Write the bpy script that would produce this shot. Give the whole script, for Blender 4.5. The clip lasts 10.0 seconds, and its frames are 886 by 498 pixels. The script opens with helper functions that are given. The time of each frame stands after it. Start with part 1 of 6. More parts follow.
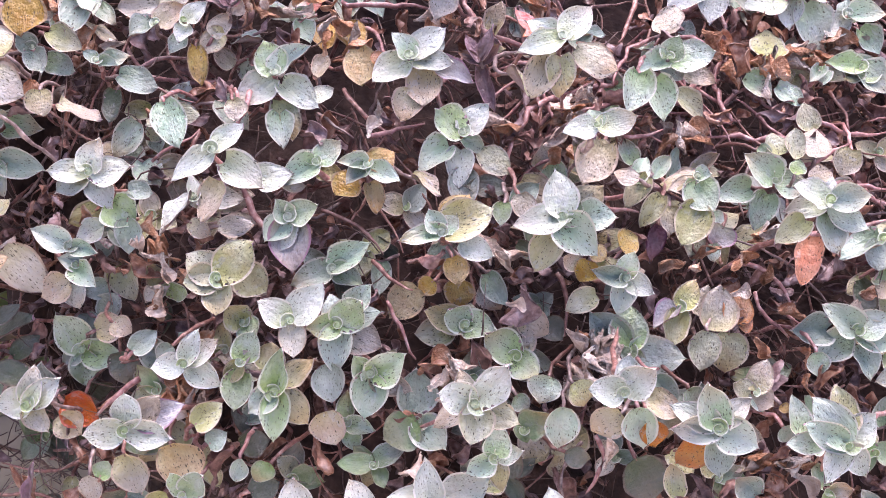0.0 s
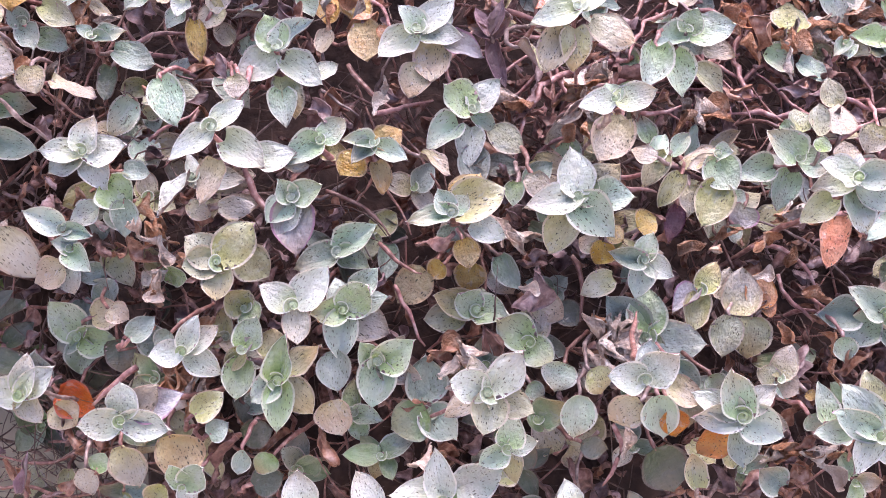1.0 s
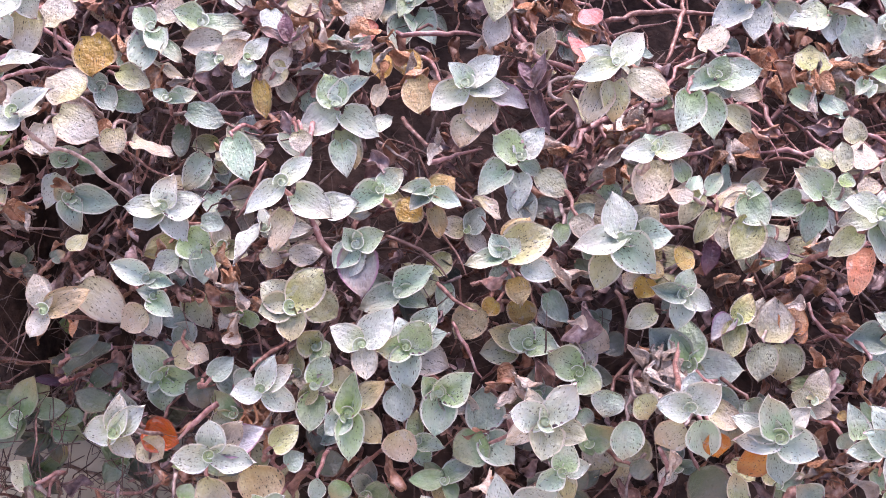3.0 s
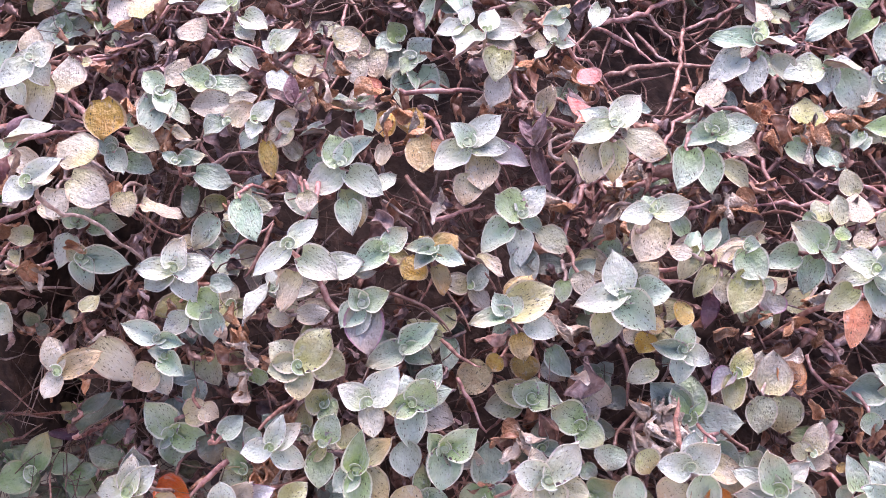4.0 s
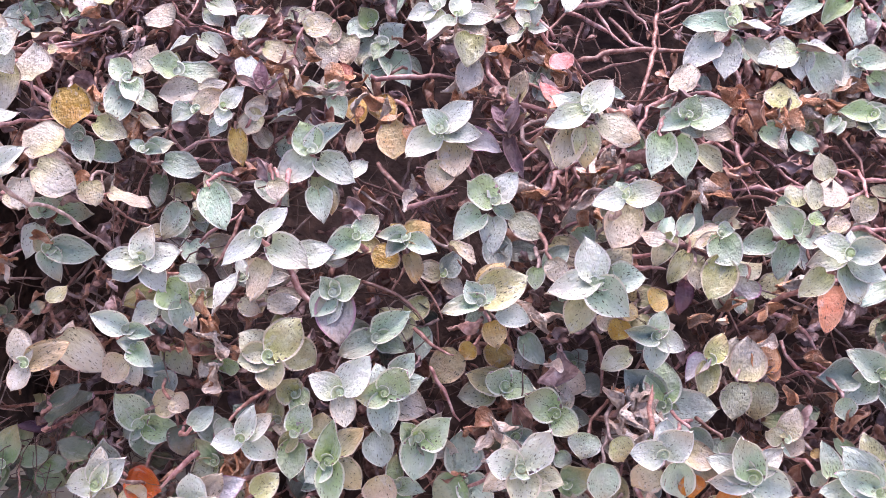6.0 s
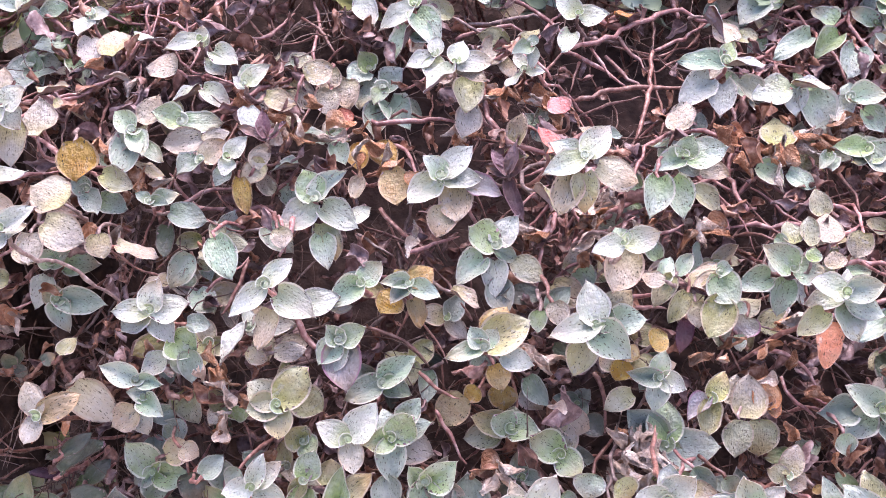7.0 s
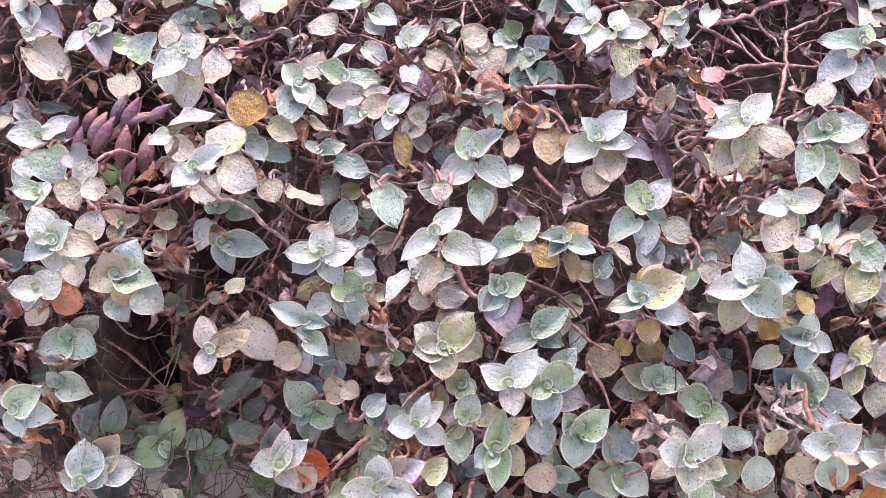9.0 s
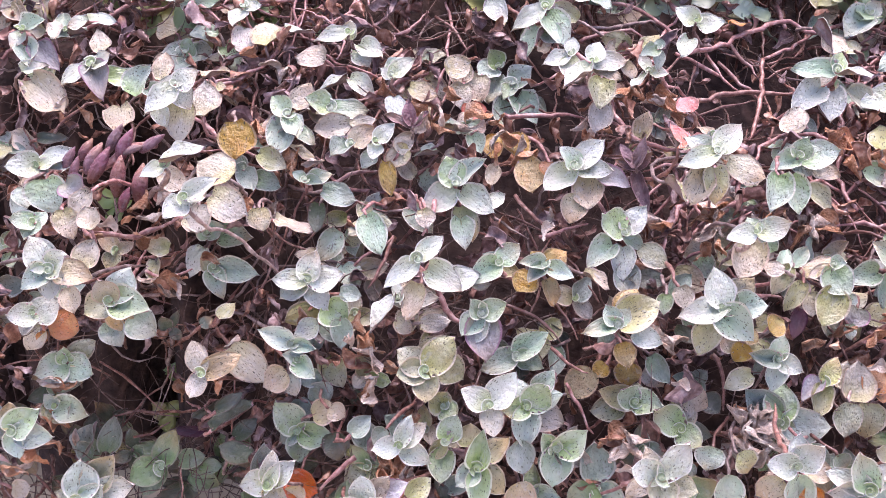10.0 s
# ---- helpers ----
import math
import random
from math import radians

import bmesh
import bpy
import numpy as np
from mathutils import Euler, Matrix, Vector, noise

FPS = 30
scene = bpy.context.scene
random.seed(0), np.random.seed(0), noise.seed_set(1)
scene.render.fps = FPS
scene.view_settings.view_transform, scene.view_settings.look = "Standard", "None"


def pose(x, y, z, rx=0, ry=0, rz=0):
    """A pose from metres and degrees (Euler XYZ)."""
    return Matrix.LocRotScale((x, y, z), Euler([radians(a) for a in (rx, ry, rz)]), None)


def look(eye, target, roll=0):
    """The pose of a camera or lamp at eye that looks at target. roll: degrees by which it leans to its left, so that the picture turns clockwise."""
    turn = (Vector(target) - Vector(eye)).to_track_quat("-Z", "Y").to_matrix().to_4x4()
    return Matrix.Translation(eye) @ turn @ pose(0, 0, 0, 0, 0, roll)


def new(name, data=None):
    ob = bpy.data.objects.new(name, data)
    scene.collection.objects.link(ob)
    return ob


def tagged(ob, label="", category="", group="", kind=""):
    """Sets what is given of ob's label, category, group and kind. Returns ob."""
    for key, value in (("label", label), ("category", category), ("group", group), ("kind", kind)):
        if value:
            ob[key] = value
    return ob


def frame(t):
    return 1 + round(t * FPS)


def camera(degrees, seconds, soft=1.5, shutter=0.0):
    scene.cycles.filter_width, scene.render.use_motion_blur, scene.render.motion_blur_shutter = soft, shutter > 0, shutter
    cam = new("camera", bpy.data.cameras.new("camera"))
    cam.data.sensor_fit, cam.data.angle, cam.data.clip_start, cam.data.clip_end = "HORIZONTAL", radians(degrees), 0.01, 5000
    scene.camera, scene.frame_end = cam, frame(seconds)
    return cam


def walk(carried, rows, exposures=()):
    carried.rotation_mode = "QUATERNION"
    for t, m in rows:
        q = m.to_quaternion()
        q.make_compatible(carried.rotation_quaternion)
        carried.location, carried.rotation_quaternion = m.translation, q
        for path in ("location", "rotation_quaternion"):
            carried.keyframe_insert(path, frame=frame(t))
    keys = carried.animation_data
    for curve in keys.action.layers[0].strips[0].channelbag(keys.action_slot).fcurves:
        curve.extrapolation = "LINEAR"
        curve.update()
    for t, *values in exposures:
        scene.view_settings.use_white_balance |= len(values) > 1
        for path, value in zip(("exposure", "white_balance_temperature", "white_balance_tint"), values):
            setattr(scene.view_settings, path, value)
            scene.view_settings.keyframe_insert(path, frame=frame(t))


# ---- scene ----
cam = camera(41.0, 10.0, soft=0.8)
PATH = [
    (0, (0.0100, -0.3805, 0.4183), (0.0208, 0.0503, 0.1647), 3.05),
    (0.5, (0.0094, -0.3666, 0.4095), (0.0223, 0.0613, 0.1512), 3.06),
    (1, (0.0084, -0.3667, 0.4073), (0.0178, 0.0617, 0.1496), 2.74),
    (1.5, (0.0017, -0.3732, 0.4134), (0.0078, 0.0561, 0.1572), 2.44),
    (2, (0.0015, -0.3828, 0.4186), (0.0024, 0.0466, 0.1625), 1.57),
    (2.5, (-0.0015, -0.3867, 0.4319), (-0.0000, 0.0439, 0.1779), 1.20),
    (2.7, (-0.0045, -0.3894, 0.4323), (-0.0041, 0.0411, 0.1780), 0.80),
    (3.8, (-0.0005, -0.3891, 0.4423), (-0.0008, 0.0445, 0.1933), 0.54),
    (4, (-0.0029, -0.3896, 0.4504), (-0.0056, 0.0446, 0.2026), -0.10),
    (4.5, (0.0000, -0.3897, 0.4450), (-0.0000, 0.0433, 0.1950), -0.00),
    (5, (-0.0015, -0.3910, 0.4465), (-0.0039, 0.0422, 0.1968), -0.12),
    (5.5, (0.0071, -0.3926, 0.4536), (0.0077, 0.0414, 0.2053), -0.01),
    (5.7, (0.0043, -0.3888, 0.4482), (0.0076, 0.0438, 0.1975), 0.19),
    (6.8, (-0.0010, -0.3842, 0.4538), (0.0063, 0.0467, 0.2003), -0.68),
    (7, (0.0006, -0.3845, 0.4642), (0.0048, 0.0485, 0.2142), -1.18),
    (7.5, (-0.0051, -0.3843, 0.4464), (0.0044, 0.0460, 0.1920), 0.49),
    (8, (-0.0291, -0.3938, 0.4612), (-0.0277, 0.0403, 0.2131), 0.50),
    (8.5, (-0.0461, -0.4023, 0.4535), (-0.0462, 0.0302, 0.2026), 0.63),
    (9, (-0.0559, -0.4097, 0.4569), (-0.0570, 0.0241, 0.2083), 0.82),
    (9.5, (-0.0477, -0.4158, 0.4632), (-0.0501, 0.0193, 0.2169), 0.36),
    (10, (-0.0467, -0.4198, 0.4718), (-0.0503, 0.0154, 0.2256), 0.44),
]
walk(cam, [(t, look(eye, target, roll)) for t, eye, target, roll in PATH],
     exposures=[(0.0, 1.18, 6330, 28), (10.0, 1.18, 6330, 28)])

# ---- light: bright overcast day ----
world = bpy.data.worlds.new("overcast_sky")
scene.world = world
world.use_nodes = True
wn = world.node_tree.nodes
wl = world.node_tree.links
sky = wn.new("ShaderNodeTexSky")
sky.sky_type = "NISHITA"
sky.sun_disc = False
sky.sun_elevation = radians(72)
sky.sun_rotation = radians(12)
sky.air_density = 1.0
sky.dust_density = 3.0
sky.ozone_density = 1.0
wn["Background"].inputs["Strength"].default_value = 0.15
wl.new(sky.outputs["Color"], wn["Background"].inputs["Color"])

sun_data = bpy.data.lights.new("sun", "SUN")
sun_data.energy = 2.4
sun_data.angle = radians(55)
sun_data.color = (1.0, 0.98, 0.97)
sun = new("sun", sun_data)
sun.matrix_world = look((0.2, 1.0, 3.0), (0.0, 0.12, 0.2))

# ---- the sloping mat: u to the right, v up the slope, h out of it (mm) ----
ORIGIN = Vector((0.0, 0.0, 0.22))
U = Vector((1, 0, 0))
V = Vector((0, math.sin(radians(30)), math.cos(radians(30))))
N = Vector((0, -math.cos(radians(30)), math.sin(radians(30))))
SURF = (0.0125, -0.0437, -0.3708, -0.3547, -0.6038, -1.7544)
rnd = random.Random(7)


def mat_point(u, v, h):
    return ORIGIN + (U * u + V * v + N * h) * 0.001


def canopy(u, v):
    """Height h of the leaf canopy at (u, v), all in mm."""
    a, b = max(-0.3, min(0.3, u * 0.001)), v * 0.001
    b = max(-0.13, min(0.16, b))
    c = SURF
    dent = 0.040 * math.exp(-((a + 0.178) / 0.042) ** 2 - ((b + 0.060) / 0.036) ** 2)
    return 1000 * (c[0] + c[1] * a + c[2] * b + c[3] * a * a + c[4] * a * b + c[5] * b * b - dent)


SPOTS = []


def is_clear(u, v, h):
    """Whether a filling piece at (u, v, h) leaves the placed shoots in view."""
    return all(h < c - 9 or (u - a) ** 2 + (v - b) ** 2 > r * r for a, b, c, r in SPOTS)


def lean(v):
    """How far shoots lean up the slope: most on the flatter top."""
    return 0.26 + (0.0022 if v > 0 else 0.0036) * max(-120, min(130, v))


def open_corner(u, v):
    """The front corner where the mat hangs free over the paving."""
    return u < -105 and v < -82


def in_hollow(u, v):
    return math.exp(-((u + 178) / 46) ** 2 - ((v + 58) / 34) ** 2) > 0.45


# ---- materials ----
def material(name):
    m = bpy.data.materials.new(name)
    m.use_nodes = True
    return m, m.node_tree.nodes, m.node_tree.links, m.node_tree.nodes["Principled BSDF"]


def ramp(nodes, stops):
    r = nodes.new("ShaderNodeValToRGB")
    while len(r.color_ramp.elements) < len(stops):
        r.color_ramp.elements.new(0.5)
    for e, (p, col) in zip(r.color_ramp.elements, stops):
        e.position, e.color = p, (*col, 1)
    return r


def mix(nodes, links, fac, a, b):
    m = nodes.new("ShaderNodeMix")
    m.data_type = "RGBA"
    for sock, v in ((m.inputs[0], fac), (m.inputs[6], a), (m.inputs[7], b)):
        if isinstance(v, (int, float)):
            sock.default_value = v
        elif isinstance(v, tuple):
            sock.default_value = (*v, 1)
        else:
            links.new(v, sock)
    return m.outputs[2]


def math_node(nodes, links, op, a, b=0.0, c=0.0):
    m = nodes.new("ShaderNodeMath")
    m.operation = op
    for sock, v in zip(m.inputs, (a, b, c)):
        if isinstance(v, (int, float)):
            sock.default_value = v
        else:
            links.new(v, sock)
    return m.outputs[0]


def shifted(nodes, links, scale):
    """Leaf-space coordinates with a shift of their own for every leaf."""
    tc = nodes.new("ShaderNodeTexCoord")
    info = nodes.new("ShaderNodeObjectInfo")
    add = nodes.new("ShaderNodeVectorMath")
    add.operation = "MULTIPLY_ADD"
    comb = nodes.new("ShaderNodeCombineXYZ")
    k = math_node(nodes, links, "MULTIPLY", info.outputs["Random"], 37.0)
    for i in range(3):
        links.new(k, comb.inputs[i])
    links.new(tc.outputs["Object"], add.inputs[0])
    add.inputs[1].default_value = scale
    links.new(comb.outputs[0], add.inputs[2])
    return add.outputs[0], info.outputs["Random"]


def leaf_material(name, base, other, rim, specks, rough=0.42, sub=0.12):
    m, n, l, p = material(name)
    lum = sum(base) / 3
    co, rand = shifted(n, l, (1, 1, 1))
    soft = n.new("ShaderNodeTexNoise")
    soft.inputs["Scale"].default_value = 2.6
    soft.inputs["Detail"].default_value = 3
    l.new(co, soft.inputs["Vector"])
    blot = ramp(n, [(0.38, (0, 0, 0)), (0.66, (1, 1, 1))])
    l.new(soft.outputs["Fac"], blot.inputs[0])
    col = mix(n, l, blot.outputs[0], base, other)
    mott = n.new("ShaderNodeTexNoise")
    mott.inputs["Scale"].default_value = 9
    mott.inputs["Detail"].default_value = 5
    l.new(co, mott.inputs["Vector"])
    mr = ramp(n, [(0.40, (0, 0, 0)), (0.62, (1, 1, 1))])
    l.new(mott.outputs["Fac"], mr.inputs[0])
    col = mix(n, l, math_node(n, l, "MULTIPLY", mr.outputs[0], 0.25), col, tuple(0.55 * c + 0.34 * lum + 0.04 for c in base))
    # beige flush on part of the leaf
    flush = n.new("ShaderNodeTexNoise")
    flush.inputs["Scale"].default_value = 1.5
    fco, _ = shifted(n, l, (1, 1, 1.7))
    l.new(fco, flush.inputs["Vector"])
    fr = ramp(n, [(0.48, (0, 0, 0)), (0.66, (1, 1, 1))])
    l.new(flush.outputs["Fac"], fr.inputs[0])
    col = mix(n, l, math_node(n, l, "MULTIPLY", fr.outputs[0], 0.34 if base[1] > base[0] else 0.6), col, tuple(0.5 * a + (0.12 + 0.65 * lum) * b for a, b in zip(base, (0.56, 0.41, 0.31))))
    # a tone of its own for every leaf
    hsv = n.new("ShaderNodeHueSaturation")
    l.new(col, hsv.inputs["Color"])
    l.new(math_node(n, l, "MULTIPLY_ADD", rand, 0.34, 0.82), hsv.inputs["Value"])
    r2 = math_node(n, l, "FRACT", math_node(n, l, "MULTIPLY", rand, 17.3))
    l.new(math_node(n, l, "MULTIPLY_ADD", r2, 0.6, 0.7), hsv.inputs["Saturation"])
    r3 = math_node(n, l, "FRACT", math_node(n, l, "MULTIPLY", rand, 91.7))
    l.new(math_node(n, l, "MULTIPLY_ADD", r3, 0.022, 0.489), hsv.inputs["Hue"])
    col = hsv.outputs["Color"]
    # faint lengthwise veins
    vco, _ = shifted(n, l, (4, 26, 4))
    vein = n.new("ShaderNodeTexNoise")
    vein.inputs["Scale"].default_value = 1.0
    vein.inputs["Detail"].default_value = 2
    l.new(vco, vein.inputs["Vector"])
    vr = ramp(n, [(0.42, (0, 0, 0)), (0.7, (1, 1, 1))])
    l.new(vein.outputs["Fac"], vr.inputs[0])
    col = mix(n, l, math_node(n, l, "MULTIPLY", vr.outputs[0], 0.09), col, tuple(c * 0.6 for c in base))
    # pale dried scuffs
    zco, _ = shifted(n, l, (5, 9, 5))
    scuff = n.new("ShaderNodeTexNoise")
    scuff.inputs["Scale"].default_value = 0.9
    scuff.inputs["Detail"].default_value = 6
    scuff.inputs["Roughness"].default_value = 0.65
    l.new(zco, scuff.inputs["Vector"])
    zr = ramp(n, [(0.56, (0, 0, 0)), (0.66, (1, 1, 1))])
    l.new(scuff.outputs["Fac"], zr.inputs[0])
    col = mix(n, l, math_node(n, l, "MULTIPLY", zr.outputs[0], 0.30), col, tuple(0.45 * c + 0.54 * lum + 0.08 for c in base))
    # yellower towards the stalk, paler towards the tip
    tcx = n.new("ShaderNodeTexCoord")
    sep = n.new("ShaderNodeSeparateXYZ")
    l.new(tcx.outputs["Object"], sep.inputs[0])
    along = math_node(n, l, "MULTIPLY_ADD", soft.outputs["Fac"], 0.5, sep.outputs[0])
    ar = ramp(n, [(0.35, (1, 1, 1)), (0.85, (0, 0, 0))])
    l.new(along, ar.inputs[0])
    r4 = math_node(n, l, "FRACT", math_node(n, l, "MULTIPLY", rand, 53.1))
    k = math_node(n, l, "MULTIPLY", ar.outputs[0], math_node(n, l, "MULTIPLY", r4, 0.9))
    col = mix(n, l, k, col, tuple(0.90 * a * b for a, b in zip(base, (1.0, 1.06, 0.66))))
    # ageing from the tip: ochre on some leaves
    tr = ramp(n, [(0.55, (0, 0, 0)), (1.0, (1, 1, 1))])
    l.new(math_node(n, l, "MULTIPLY", along, 0.85), tr.inputs[0])
    r5 = math_node(n, l, "FRACT", math_node(n, l, "MULTIPLY", rand, 29.9))
    age = math_node(n, l, "MAXIMUM", math_node(n, l, "MULTIPLY_ADD", r5, 2.2, -1.1), 0.0)
    col = mix(n, l, math_node(n, l, "MULTIPLY", tr.outputs[0], age), col, tuple(0.45 * a + 0.55 * b for a, b in zip(base, (0.50, 0.28, 0.13))))
    # bleached dry patches with a sharp outline
    bl = n.new("ShaderNodeTexNoise")
    bl.inputs["Scale"].default_value = 2.1
    bl.inputs["Detail"].default_value = 5
    bl.inputs["Roughness"].default_value = 0.6
    bco, _ = shifted(n, l, (1.0, 1.5, 2.9))
    l.new(bco, bl.inputs["Vector"])
    br = ramp(n, [(0.60, (0, 0, 0)), (0.635, (1, 1, 1))])
    l.new(bl.outputs["Fac"], br.inputs[0])
    col = mix(n, l, math_node(n, l, "MULTIPLY", br.outputs[0], 0.5), col, tuple(0.35 * c + 0.60 * lum + 0.10 for c in base))
    # coloured margin and pale worn tip
    at = n.new("ShaderNodeAttribute")
    at.attribute_name = "edge"
    er = ramp(n, [(0.86, (0, 0, 0)), (0.91, (1, 1, 1))])
    l.new(at.outputs["Fac"], er.inputs[0])
    col = mix(n, l, math_node(n, l, "MULTIPLY", er.outputs[0], 0.85), col, rim)
    # short dark dashes of uneven size, in two densities
    if specks:
        for dens, small, amount in (((8.2, 20, 8), 0.045, 1.0), ((12.5, 32, 12), 0.04, 0.9)):
            sco, _ = shifted(n, l, dens)
            vo = n.new("ShaderNodeTexVoronoi")
            vo.inputs["Scale"].default_value = 1.0
            l.new(sco, vo.inputs["Vector"])
            sep2 = n.new("ShaderNodeSeparateColor")
            l.new(vo.outputs["Color"], sep2.inputs[0])
            size = math_node(n, l, "MULTIPLY_ADD", sep2.outputs[0], 0.42, -0.015 - small)
            d = math_node(n, l, "SUBTRACT", size, vo.outputs["Distance"])
            sr = ramp(n, [(0.0, (0, 0, 0)), (0.08, (1, 1, 1))])
            l.new(d, sr.inputs[0])
            patch = n.new("ShaderNodeTexNoise")
            patch.inputs["Scale"].default_value = 2.4
            l.new(co, patch.inputs["Vector"])
            pr = ramp(n, [(0.30, (0, 0, 0)), (0.46, (1, 1, 1))])
            l.new(patch.outputs["Fac"], pr.inputs[0])
            k = math_node(n, l, "MULTIPLY", sr.outputs[0], pr.outputs[0])
            k = math_node(n, l, "MULTIPLY", k, specks * amount)
            col = mix(n, l, k, col, (0.075, 0.06, 0.035))
    l.new(col, p.inputs["Base Color"])
    p.inputs["Roughness"].default_value = rough
    p.inputs["Subsurface Weight"].default_value = sub
    p.inputs["Subsurface Radius"].default_value = (0.004, 0.004, 0.002)
    p.inputs["Subsurface Scale"].default_value = 0.2
    bump = n.new("ShaderNodeBump")
    bump.inputs["Strength"].default_value = 0.30
    bump.inputs["Distance"].default_value = 0.02
    l.new(math_node(n, l, "MULTIPLY_ADD", vein.outputs["Fac"], 0.3, mott.outputs["Fac"]), bump.inputs["Height"])
    wet = ramp(n, [(0.40, (rough - 0.14,) * 3), (0.62, (rough + 0.12,) * 3)])
    l.new(mott.outputs["Fac"], wet.inputs[0])
    l.new(wet.outputs[0], p.inputs["Roughness"])
    l.new(bump.outputs[0], p.inputs["Normal"])
    return m


PINK = (0.70, 0.48, 0.44)
LEAF = {
    "w": leaf_material("leaf_white_green", (0.56, 0.57, 0.50), (0.495, 0.545, 0.455), (0.77, 0.73, 0.67), 0.8),
    "p": leaf_material("leaf_pale_mint", (0.405, 0.505, 0.40), (0.525, 0.58, 0.48), (0.74, 0.71, 0.63), 0.9),
    "g": leaf_material("leaf_soft_green", (0.37, 0.465, 0.26), (0.50, 0.575, 0.44), (0.74, 0.73, 0.62), 0.85),
    "o": leaf_material("leaf_olive", (0.40, 0.375, 0.20), (0.51, 0.50, 0.35), (0.62, 0.52, 0.42), 1.0),
    "c": leaf_material("leaf_cream", (0.50, 0.42, 0.30), (0.54, 0.49, 0.41), (0.50, 0.37, 0.29), 0.8),
    "y": leaf_material("leaf_amber", (0.44, 0.265, 0.09), (0.52, 0.40, 0.18), (0.50, 0.34, 0.22), 1.0),
    "k": leaf_material("leaf_pink_beige", (0.46, 0.375, 0.29), (0.56, 0.495, 0.405), (0.62, 0.47, 0.39), 1.0),
    "r": leaf_material("leaf_coral_red", (0.58, 0.145, 0.10), (0.62, 0.22, 0.13), (0.46, 0.12, 0.09), 0.5),
    "b": leaf_material("leaf_blue_grey", (0.255, 0.315, 0.265), (0.385, 0.44, 0.38), (0.50, 0.50, 0.46), 0.7),
    "v": leaf_material("leaf_fresh_green", (0.22, 0.31, 0.16), (0.33, 0.39, 0.26), (0.36, 0.36, 0.26), 0.3),
    # dark green with the shade under the mat mixed into its colour
    "d": leaf_material("leaf_dark_green_shade_tint", (0.10, 0.12, 0.085), (0.16, 0.16, 0.125), (0.18, 0.13, 0.11), 0.4),
    "q": leaf_material("leaf_pale_coral", (0.70, 0.27, 0.17), (0.74, 0.42, 0.29), (0.70, 0.36, 0.26), 1.0),
    "u": leaf_material("leaf_mauve", (0.37, 0.335, 0.36), (0.47, 0.46, 0.46), (0.40, 0.20, 0.30), 0.3),
    "m": leaf_material("leaf_magenta", (0.17, 0.03, 0.09), (0.23, 0.06, 0.13), (0.12, 0.025, 0.06), 0.0),
    "s": leaf_material("leaf_purple_brown", (0.15, 0.065, 0.085), (0.27, 0.145, 0.165), (0.32, 0.19, 0.21), 0.15, rough=0.42),
}
LEAF["a"] = leaf_material("leaf_orange", (0.50, 0.17, 0.045), (0.50, 0.28, 0.10), (0.44, 0.17, 0.07), 0.9)
LEAF["z"] = leaf_material("leaf_coral_pink", (0.62, 0.22, 0.20), (0.66, 0.36, 0.31), (0.68, 0.38, 0.34), 0.5)
UNDER = leaf_material("leaf_underside", (0.36, 0.25, 0.28), (0.44, 0.37, 0.37), (0.40, 0.22, 0.26), 0.3, rough=0.5)
BUD = leaf_material("bud_green", (0.38, 0.45, 0.31), (0.50, 0.55, 0.43), (0.68, 0.68, 0.60), 0.5)


def stem_material(name, a, b, c):
    m, n, l, p = material(name)
    co, rand = shifted(n, l, (1, 1, 1))
    no = n.new("ShaderNodeTexNoise")
    no.inputs["Scale"].default_value = 420 if name.startswith("stem") or name.startswith("fine") else 2.4
    no.inputs["Detail"].default_value = 4
    l.new(co, no.inputs["Vector"])
    r = ramp(n, [(0.3, a), (0.52, b), (0.72, c)])
    l.new(no.outputs["Fac"], r.inputs[0])
    hsv = n.new("ShaderNodeHueSaturation")
    l.new(r.outputs[0], hsv.inputs["Color"])
    l.new(math_node(n, l, "MULTIPLY_ADD", rand, 0.7, 0.6), hsv.inputs["Value"])
    l.new(hsv.outputs[0], p.inputs["Base Color"])
    p.inputs["Roughness"].default_value = 0.36
    fine = n.new("ShaderNodeTexNoise")
    fine.inputs["Scale"].default_value = 900 if name.startswith("stem") or name.startswith("fine") else 13
    fine.inputs["Detail"].default_value = 4
    l.new(co, fine.inputs["Vector"])
    bump = n.new("ShaderNodeBump")
    bump.inputs["Strength"].default_value = 0.5
    bump.inputs["Distance"].default_value = 0.0006 if name.startswith("stem") or name.startswith("fine") else 0.12
    l.new(fine.outputs["Fac"], bump.inputs["Height"])
    l.new(bump.outputs[0], p.inputs["Normal"])
    return m


